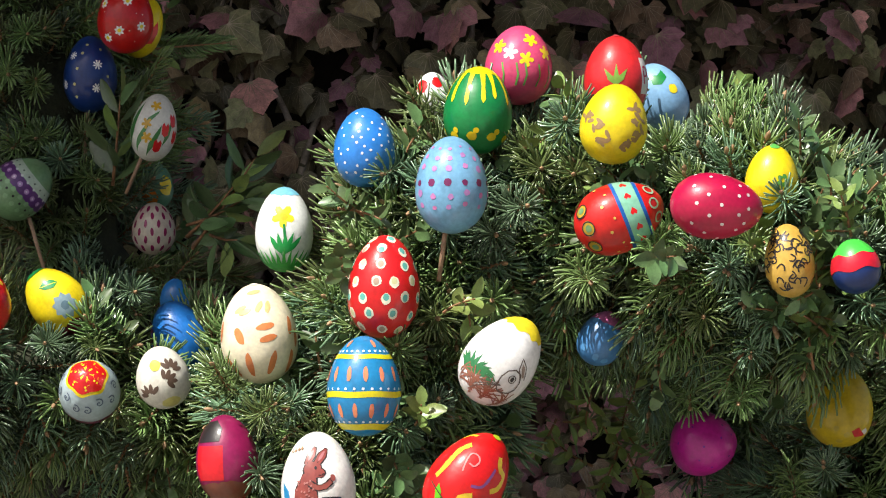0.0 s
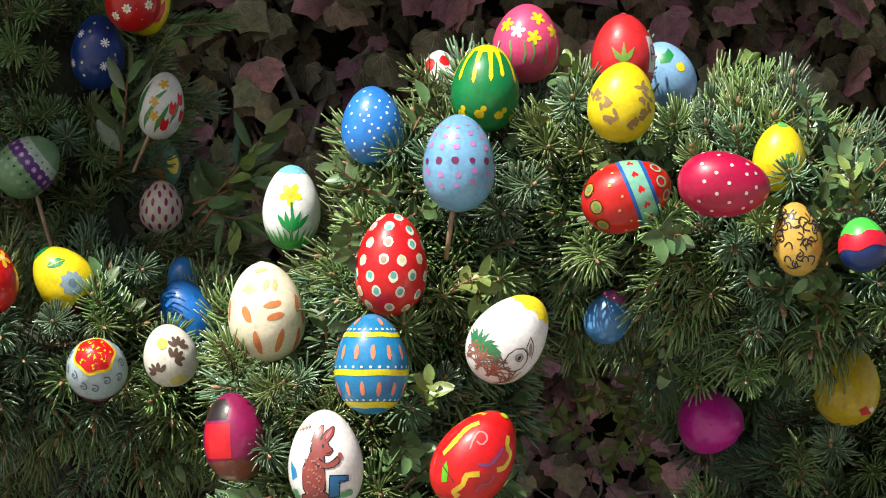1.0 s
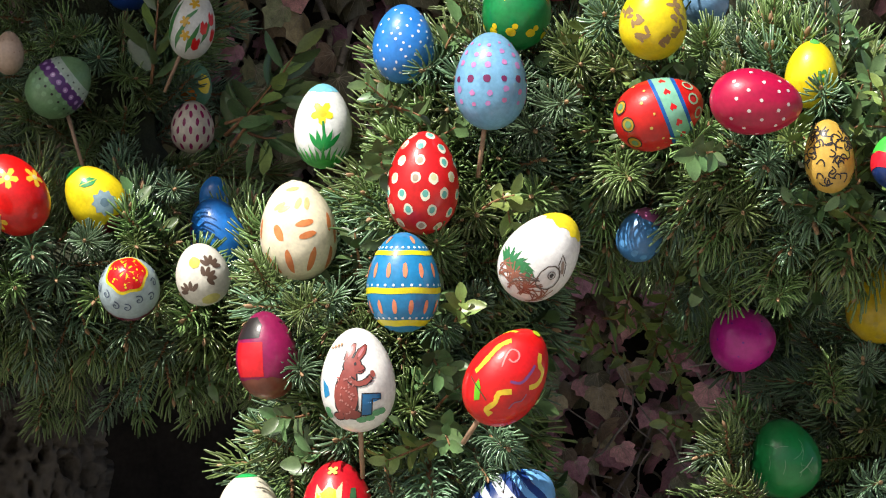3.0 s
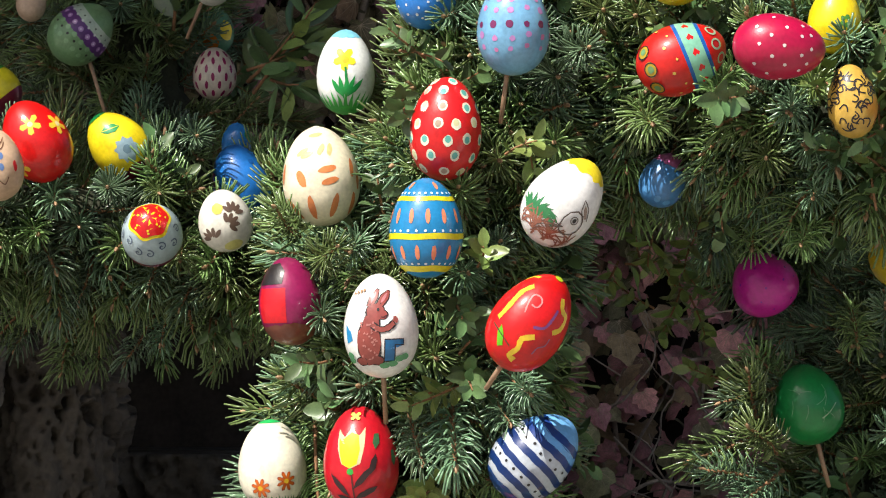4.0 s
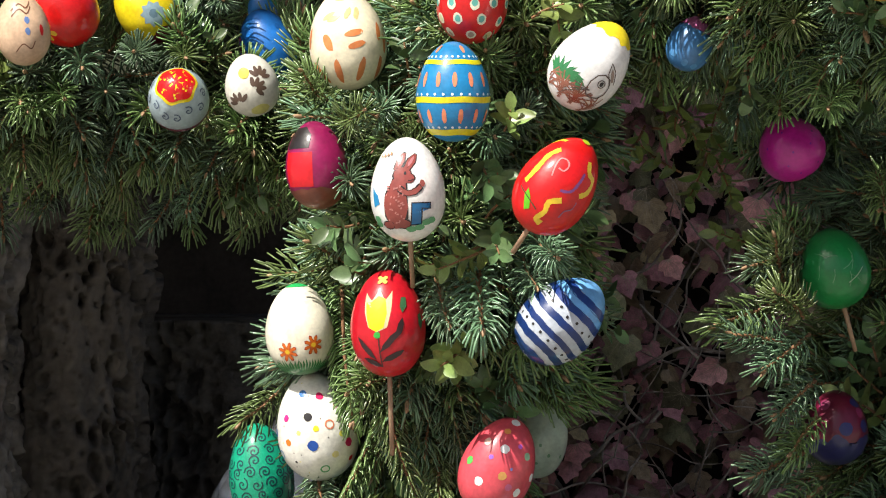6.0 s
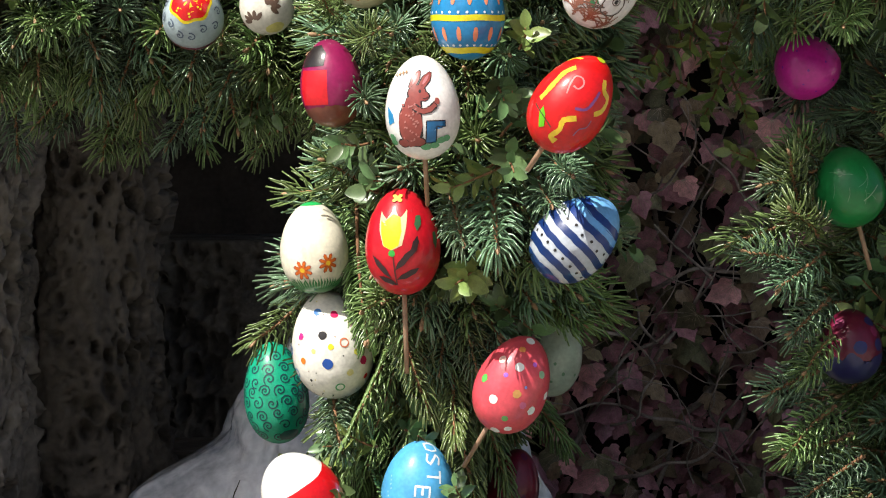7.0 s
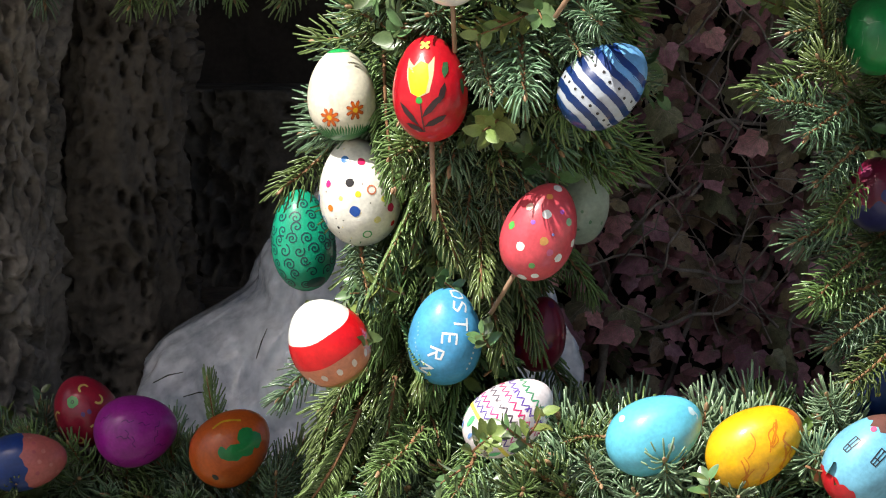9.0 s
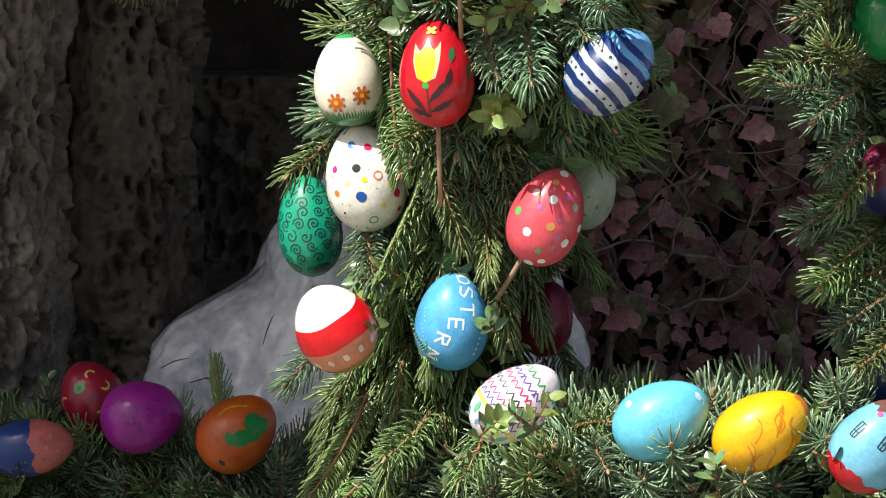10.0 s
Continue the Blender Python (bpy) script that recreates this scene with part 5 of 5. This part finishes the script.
FOOT_SHOOTS = [
    (-0.149, 2.500, 1.105, -0.038, 0.000, -0.078),
    (-0.140, 2.470, 1.087, -0.024, -0.010, -0.066),
    (-0.117, 2.470, 1.109, -0.010, -0.020, -0.075),
    (-0.098, 2.450, 1.078, -0.016, -0.040, -0.022),
    (-0.158, 2.540, 1.126, -0.026, -0.010, -0.026),
    (-0.096, 2.460, 1.262, 0.007, -0.030, -0.063),
    (-0.125, 2.500, 1.322, -0.001, -0.020, -0.069),
    (-0.054, 2.470, 1.250, 0.008, -0.030, -0.029),
    (-0.010, 2.490, 1.282, -0.018, -0.020, -0.028),
    (-0.141, 2.510, 1.194, 0.001, -0.030, -0.021),
    (-0.163, 2.560, 1.255, -0.020, -0.010, -0.026),
    (-0.077, 2.480, 1.272, 0.004, -0.020, -0.035),
    (-0.061, 2.430, 1.071, -0.010, -0.020, -0.037),
]
POST_SHOOTS = [
    (0.186, 2.510, 1.344, -0.034, -0.020, -0.009),
    (0.174, 2.500, 1.315, -0.041, -0.020, -0.018),
    (0.182, 2.500, 1.288, -0.030, -0.030, -0.021),
    (0.186, 2.500, 1.258, -0.027, -0.030, -0.019),
    (0.178, 2.490, 1.211, -0.041, -0.020, -0.014),
    (0.189, 2.490, 1.188, -0.032, -0.030, -0.018),
    (0.207, 2.480, 1.156, -0.024, -0.020, -0.011),
    (0.211, 2.470, 1.132, -0.018, -0.020, -0.016),
    (0.189, 2.500, 1.233, -0.025, -0.030, -0.013),
    (0.200, 2.490, 1.170, -0.032, -0.030, -0.014),
]
EDGE_SHOOTS = [
    (0.170, 2.500, 1.311, -0.019, -0.020, 0.037),
    (0.177, 2.490, 1.300, -0.017, -0.030, 0.026),
    (0.165, 2.490, 1.282, -0.037, -0.020, 0.016),
    (0.187, 2.530, 1.328, -0.009, -0.020, 0.028),
    (0.252, 2.480, 1.389, -0.008, -0.040, 0.008),
    (0.246, 2.480, 1.312, 0.002, -0.040, 0.010),
]
RIM_SHOOTS = [
    (0.008, 2.410, 1.067, 0.003, -0.040, -0.010),
    (0.060, 2.400, 1.043, -0.003, -0.045, 0.022),
    (0.148, 2.400, 1.062, -0.001, -0.045, 0.020),
    (-0.035, 2.410, 1.037, -0.005, -0.040, 0.016),
    (-0.006, 2.450, 1.068, 0.015, -0.020, 0.011),
    (0.098, 2.400, 1.040, 0.002, -0.040, 0.002),
    (0.034, 2.410, 1.034, 0.003, -0.040, 0.011),
    (0.173, 2.450, 1.076, -0.006, -0.030, 0.019),
]
SIDE_SHOOTS = [
    (-0.324, 2.700, 1.486, 0.008, -0.050, -0.011),
    (-0.279, 2.700, 1.474, 0.007, -0.045, 0.007),
    (-0.348, 2.700, 1.490, 0.005, -0.050, 0.007),
    (-0.230, 2.740, 1.515, 0.012, -0.040, 0.005),
    (-0.251, 2.700, 1.478, 0.016, -0.040, -0.008),
    (-0.304, 2.700, 1.454, 0.009, -0.045, -0.012),
    (-0.231, 2.700, 1.441, 0.006, -0.040, -0.008),
    (-0.340, 2.700, 1.458, 0.001, -0.040, -0.008),
]

garland("lower part of the upright garland, long drooping spruce shoots", [(-0.116, 2.600, 1.017, 0.072), (-0.104, 2.600, 1.109, 0.072), (-0.086, 2.584, 1.198, 0.075), (-0.069, 2.531, 1.284, 0.085)], 280, 22, 0.55, 0.3, 0.25, 1, hang=0.9, shoots=FOOT_SHOOTS)
garland("upright spruce and boxwood garland wound on a column", [(-0.069, 2.531, 1.272, 0.095), (-0.058, 2.512, 1.329, 0.090), (-0.048, 2.508, 1.404, 0.086), (-0.028, 2.512, 1.482, 0.082)], 300, 40, 0.0, 0.3, 0.4, 8, hang=0.25, shoots=COLUMN_SHOOTS)
garland("bushy sunlit spruce garland over the top of the crown", [(-0.026, 2.517, 1.490, 0.085), (0.010, 2.517, 1.553, 0.077), (0.066, 2.531, 1.575, 0.077), (0.119, 2.531, 1.546, 0.099)], 280, 32, 0.0, 0.1, 0.35, 2, shoots=CROWN_SHOOTS)
garland("sunlit spruce garland bending down from the crown", [(0.111, 2.517, 1.561, 0.085), (0.170, 2.451, 1.547, 0.077), (0.221, 2.425, 1.521, 0.070), (0.313, 2.438, 1.492, 0.071)], 215, 40, 0.0, 0.15, 0.35, 9, shoots=BEND_SHOOTS)
garland("shaded spruce lining under the arch of the crown", [(0.125, 2.600, 1.540, 0.045), (0.165, 2.800, 1.506, 0.064), (0.208, 2.900, 1.470, 0.068), (0.240, 2.940, 1.400, 0.072), (0.275, 2.960, 1.330, 0.068)], 115, 0, 0.0, 0.35, 0.35, 10)
garland("spruce garland hanging down as the outer post", [(0.345, 2.630, 1.464, 0.072), (0.300, 2.650, 1.364, 0.080), (0.272, 2.650, 1.269, 0.082), (0.276, 2.640, 1.176, 0.082), (0.305, 2.630, 1.054, 0.075)], 200, 5, 0.0, 0.2, 0.4, 3, shoots=POST_SHOOTS + EDGE_SHOOTS)
garland("spruce garland running sideways from the column", [(-0.537, 2.703, 1.466, 0.050), (-0.416, 2.703, 1.459, 0.050), (-0.278, 2.729, 1.455, 0.049), (-0.186, 2.743, 1.440, 0.048), (-0.106, 2.703, 1.428, 0.044)], 165, 14, 0.0, 0.0, 0.4, 4, shoots=SIDE_SHOOTS)
garland("shaded spruce shoots hanging below the side garland", [(-0.600, 3.120, 1.408, 0.055), (-0.440, 3.100, 1.402, 0.055), (-0.262, 3.080, 1.396, 0.055), (-0.128, 3.020, 1.396, 0.048)], 52, 2, 0.0, 0.7, 0.4, 12)
garland("shaded spruce and boxwood garland further back", [(-0.426, 3.339, 2.002, 0.110), (-0.389, 3.326, 1.838, 0.115), (-0.363, 3.326, 1.707, 0.112), (-0.326, 3.312, 1.586, 0.104), (-0.286, 3.260, 1.466, 0.092)], 230, 20, 0.05, 0.2, 0.4, 5)
garland("low spruce garland laid along the basin rim", [(-0.102, 2.531, 0.991, 0.046), (0.027, 2.478, 1.014, 0.054), (0.119, 2.465, 1.017, 0.054), (0.211, 2.465, 1.025, 0.054), (0.360, 2.478, 1.035, 0.050)], 290, 26, 0.0, 0.0, 0.4, 6, kinds=PALE_SPRIGS + SPRIGS[:2], big=1.1, shoots=RIM_SHOOTS)
garland("low shaded garland laid beside the ice", [(-0.743, 3.180, 0.910, 0.070), (-0.464, 3.153, 0.906, 0.069), (-0.332, 3.140, 0.894, 0.061), (-0.236, 3.074, 0.890, 0.048)], 180, 12, 0.05, 0.0, 0.4, 7)
tufts = new("boxwood_tuft")
tagged(tufts, "grey-green boxwood tufts tucked between the spruce shoots", "boxwood")
rng = random.Random(33)
for x, y, z, n in ((-0.044, 2.380, 1.403, 3), (-0.019, 2.400, 1.389, 3), (-0.068, 2.380, 1.424, 3), (-0.109, 2.410, 1.363, 3), (-0.131, 2.430, 1.363, 3), (-0.091, 2.420, 1.345, 3), (-0.041, 2.390, 1.364, 3), (-0.033, 2.400, 1.421, 3), (0.128, 2.300, 1.527, 3), (0.144, 2.290, 1.533, 3), (0.226, 2.370, 1.480, 3), (0.225, 2.360, 1.501, 3), (0.261, 2.330, 1.552, 3), (0.247, 2.330, 1.545, 3), (0.215, 2.360, 1.491, 3), (0.229, 2.360, 1.477, 3), (-0.066, 2.420, 1.549, 3), (-0.045, 2.420, 1.560, 3), (-0.082, 2.460, 1.551, 3), (0.002, 2.370, 1.512, 3), (0.002, 2.370, 1.484, 3), (0.064, 2.440, 1.633, 3), (0.078, 2.440, 1.630, 3), (0.064, 2.460, 1.642, 3)):
    for k in range(n):
        m = Matrix.Translation((x + rng.gauss(0, 0.008), y + rng.gauss(0, 0.006), z + rng.gauss(0, 0.012)))
        way = Vector((rng.gauss(0, 0.7), -0.6, rng.gauss(0.2, 0.6))).normalized()
        if not any(blocked(m.translation + way * d, 0.006) for d in (0.0, 0.02, 0.04, 0.05)):
            box_twig(tufts, m @ frame_of(way, rng.uniform(0, 6)) @ Matrix.Scale(0.9, 4), rng)
tufts = new("boxwood_tuft")
tagged(tufts, "yellowing boxwood tufts round the lowest eggs", "boxwood")
rng = random.Random(37)
for x, y, z, n in ((-0.024, 2.325, 1.102, 2), (-0.051, 2.325, 1.085, 2), (-0.132, 2.440, 1.164, 2), (-0.117, 2.480, 1.166, 2), (-0.093, 2.485, 1.186, 1), (-0.049, 2.455, 1.142, 1), (-0.050, 2.465, 1.118, 1), (0.088, 2.350, 1.042, 1), (0.137, 2.350, 1.080, 1)):
    for k in range(n):
        m = Matrix.Translation((x + rng.gauss(0, 0.007), y + rng.gauss(0, 0.004), z - 0.008 + rng.gauss(0, 0.006)))
        way = Vector((rng.gauss(0, 0.6), -0.4, rng.gauss(0.3, 0.5))).normalized()
        box_twig(tufts, m @ frame_of(way, rng.uniform(0, 6)) @ Matrix.Scale(0.8, 4), rng, BOX_LEAVES[3 if k else 0])
branch = new("evergreen_branch")
tagged(branch, "shaded evergreen branch with long narrow leaves", "branch")
rng = random.Random(35)
for x, y, z, wx, wz in ((-0.219, 3.206, 1.572, 0.045, 0.035), (-0.214, 3.206, 1.562, 0.055, 0.065), (-0.204, 3.206, 1.577, 0.030, -0.020), (-0.282, 3.206, 1.616, 0.008, 0.060), (-0.219, 3.206, 1.582, 0.050, 0.010)):
    line = [Vector((x + wx * t, y - 0.02 * t, z + wz * t + 0.012 * t * t)) for t in (0, 0.33, 0.66, 1)]
    v, f = tube(line, [0.0016, 0.0014, 0.0011, 0.0006], 6)
    twig = obj("twig", v, f, M_TWIG, branch)
    for k in range(12):
        p = Vector(spline([tuple(q) for q in line], (k + 1) / 12))
        a = k * 2.4 + rng.uniform(-0.4, 0.4)
        way = (Vector((wx, 0, wz)).normalized() * 0.9 + Vector((math.cos(a), math.sin(a) * 0.7, math.sin(a) * 0.5))).normalized()
        shared("leaf", rng.choice(BOX_LEAVES[k % 4]), Matrix.Translation(p) @ frame_of(way, rng.uniform(0, 6)) @ Matrix.Diagonal((1.3, 1.3, 2.1, 1)), twig)
# brighter leaf colour stands in for sun shining through these leaves
tufts = new("boxwood_tuft")
tagged(tufts, "boxwood tufts hanging under the arch, coloured bright as if sunlit", "boxwood")
rng = random.Random(31)
for x, y, z, n in ((0.077, 2.560, 1.435, 2), (0.090, 2.560, 1.433, 2), (0.105, 2.600, 1.422, 2), (0.124, 2.600, 1.429, 2), (0.130, 2.600, 1.425, 2), (0.120, 2.600, 1.402, 2), (0.166, 2.560, 1.353, 2), (0.168, 2.560, 1.338, 2), (0.166, 2.560, 1.319, 2)):
    for k in range(n):
        m = Matrix.Translation((x + rng.gauss(0, 0.008), y + rng.gauss(0, 0.01), z + rng.gauss(0, 0.01)))
        box_twig(tufts, m @ frame_of((rng.gauss(0, 0.6), rng.gauss(-0.3, 0.4), rng.gauss(-0.3, 0.6)), rng.uniform(0, 6)) @ Matrix.Scale(0.8, 4), rng, BOX_LEAVES[3])


# ---- ivy ----
def ivy_leaf(seed, m_leaf):
    """A five-lobed ivy leaf, about 60 mm wide, stalk at the origin, tip towards -z, face towards -y."""
    rng = random.Random(seed)
    half = [(0.0, 0.0), (0.012, 0.008), (0.024, 0.002), (0.031, -0.011), (0.0225, -0.019), (0.0255, -0.031), (0.0145, -0.039), (0.0, -0.06)]
    tips = [(0.029, -0.011), (0.025, -0.03), (0.014, -0.038), (0.0, -0.058), (-0.014, -0.038), (-0.025, -0.03), (-0.029, -0.011), (0.02, 0.002), (-0.02, 0.002)]
    s = [1 + rng.uniform(-0.12, 0.12) for _ in range(2)]
    ring = [(x * s[0], z) for x, z in half] + [(-x * s[1], z) for x, z in half[-2:0:-1]]
    cup = rng.uniform(-0.2, 0.5)
    lift = lambda x, z: -0.004 + abs(x) * 0.35 + (z + 0.02) ** 2 * 6 * cup + 0.003 * noise.noise(Vector((x * 60, z * 60, seed)))
    verts = [(0, lift(0, -0.018), -0.018)]
    for k in (0.5, 1.0):
        verts += [(x * k, lift(x * k, -0.018 + (z + 0.018) * k), -0.018 + (z + 0.018) * k) for x, z in ring]
    n = len(ring)
    faces, idx = [], []
    for i in range(n):
        j = (i + 1) % n
        faces += [(0, 1 + j, 1 + i), (1 + i, 1 + j, 1 + n + j, 1 + n + i)]
        idx += [0, 0]
    for x, z in tips:
        w = Vector((-z, x)).normalized() * 0.00055
        k = len(verts)
        for u in (0.0, 0.5, 1.0):
            wid = 1 - 0.7 * u
            px, pz = x * u, z * u
            for sg in (1, -1):
                verts.append((px + sg * w.x * wid, lift(px, pz) - 0.0012, pz + sg * w.y * wid))
        faces += [(k, k + 1, k + 3, k + 2), (k + 2, k + 3, k + 5, k + 4)]
        idx += [1, 1]
    me = bpy.data.meshes.new("leaf")
    me.from_pydata(verts, [], faces)
    for m in (m_leaf, M_VEIN):
        me.materials.append(m)
    me.polygons.foreach_set("material_index", idx)
    me.polygons.foreach_set("use_smooth", [True] * len(faces))
    return me


IVY = [ivy_leaf(k, (M_IVY, M_IVY, M_IVY_RED, M_IVY_DRY)[k % 4]) for k in range(8)]
IVY_LOW = [ivy_leaf(20 + k, (M_IVY_RED, M_IVY_RED, M_IVY_DRY, M_IVY)[k % 4]) for k in range(8)]


def ivy_wall(label, x0, x1, z0, z1, leaves, size, kinds, seed, vines):
    rng = random.Random(seed)
    top = new("ivy")
    tagged(top, label, "ivy")
    for k in range(vines):
        x, z = rng.uniform(x0, x1), z0 - 0.05
        pts = []
        drift = rng.uniform(-0.25, 0.25)
        for i in range(14):
            pts.append((x, 4.70 + rng.uniform(-0.02, 0.03), z))
            x += rng.gauss(drift, 0.5) * 0.05
            z += (z1 - z0) / 13 * rng.uniform(0.7, 1.2)
        r = rng.uniform(0.003, 0.008)
        v, f = tube([spline(pts, i / 39) for i in range(40)], [r * (1 - i / 60) for i in range(40)], 6, 0.3, k)
        obj("vine", v, f, M_VINE, top)
    verts, faces, idx = [], [], []
    mats = [M_IVY_RED, M_VEIN, M_IVY_DRY, M_IVY] if kinds is IVY_LOW else [M_IVY, M_VEIN, M_IVY_DRY, M_IVY_RED]
    for k in range(leaves * 4):
        me = rng.choice(kinds)
        m = pose(rng.uniform(x0, x1), rng.uniform(4.67, 4.74), rng.uniform(z0, z1), rng.gauss(-30, 24), rng.gauss(0, 40), rng.gauss(0, 38)) @ Matrix.Scale(size * rng.uniform(0.45, 0.85), 4)
        n = len(verts)
        verts += [m @ v.co for v in me.vertices]
        faces += [tuple(i + n for i in p.vertices) for p in me.polygons]
        tone = rng.choice((0, 0, 0, 0, 2, 3))
        idx += [p.material_index or tone for p in me.polygons]
    tagged(obj("leaf_mass", verts, faces, mats, top, index=idx), kind="stuff")
    for k in range(leaves):
        x, z = rng.uniform(x0, x1), rng.uniform(z0, z1)
        y = 4.65 - rng.random() ** 2 * 0.09
        m = pose(x, y, z, rng.gauss(-30, 24), rng.gauss(0, 30), rng.gauss(0, 38)) @ Matrix.Scale(size * rng.uniform(0.5, 1.1), 4)
        shared("leaf", rng.choice(kinds), m, top)
    return top


ivy_wall("dull green and brown ivy leaves on the shaded wall", -0.62, 0.1, 1.42, 2.1, 300, 1.0, IVY, 11, 9)
ivy_wall("bronze ivy leaves on the shaded wall", 0.1, 0.75, 1.42, 2.1, 300, 1.0, IVY, 12, 8)
ivy_wall("wine red and withered ivy leaves low on the wall", -0.2, 0.5, 0.62, 1.42, 420, 0.74, IVY_LOW, 13, 16)
ivy_wall("sparse withered ivy on the outer wall", 0.5, 1.3, 0.5, 1.5, 160, 0.8, IVY_LOW, 14, 8)
ivy_wall("sparse ivy on the far side of the wall", -1.5, -0.62, 1.3, 2.3, 40, 1.0, IVY, 15, 6)


def bare_vines(label, x0, x1, z0, z1, count, seed):
    """Thin leafless runners tangled in front of the ivy."""
    rng = random.Random(seed)
    top = new("bare_vine")
    tagged(top, label, "vine")
    for k in range(count):
        x, z = rng.uniform(x0, x1), rng.uniform(z0, z1)
        a = rng.uniform(0, math.pi)
        pts = []
        for i in range(8):
            pts.append((x, 4.60 + rng.uniform(-0.03, 0.04), z))
            a += rng.gauss(0, 0.45)
            x += math.cos(a) * 0.035
            z += math.sin(a) * 0.03
        r = rng.choice((0.0011, 0.0014, 0.002, 0.003))
        v, f = tube([spline(pts, i / 24) for i in range(25)], [r * (1 - i / 40) for i in range(25)], 6, 0.2, k)
        obj("runner", v, f, M_VINE, top)


bare_vines("pale bare ivy runners tangled low on the wall", 0.05, 0.5, 0.82, 1.12, 46, 41)
bare_vines("thin bare ivy runners between the wine red leaves", 0.0, 0.35, 1.12, 1.42, 16, 42)
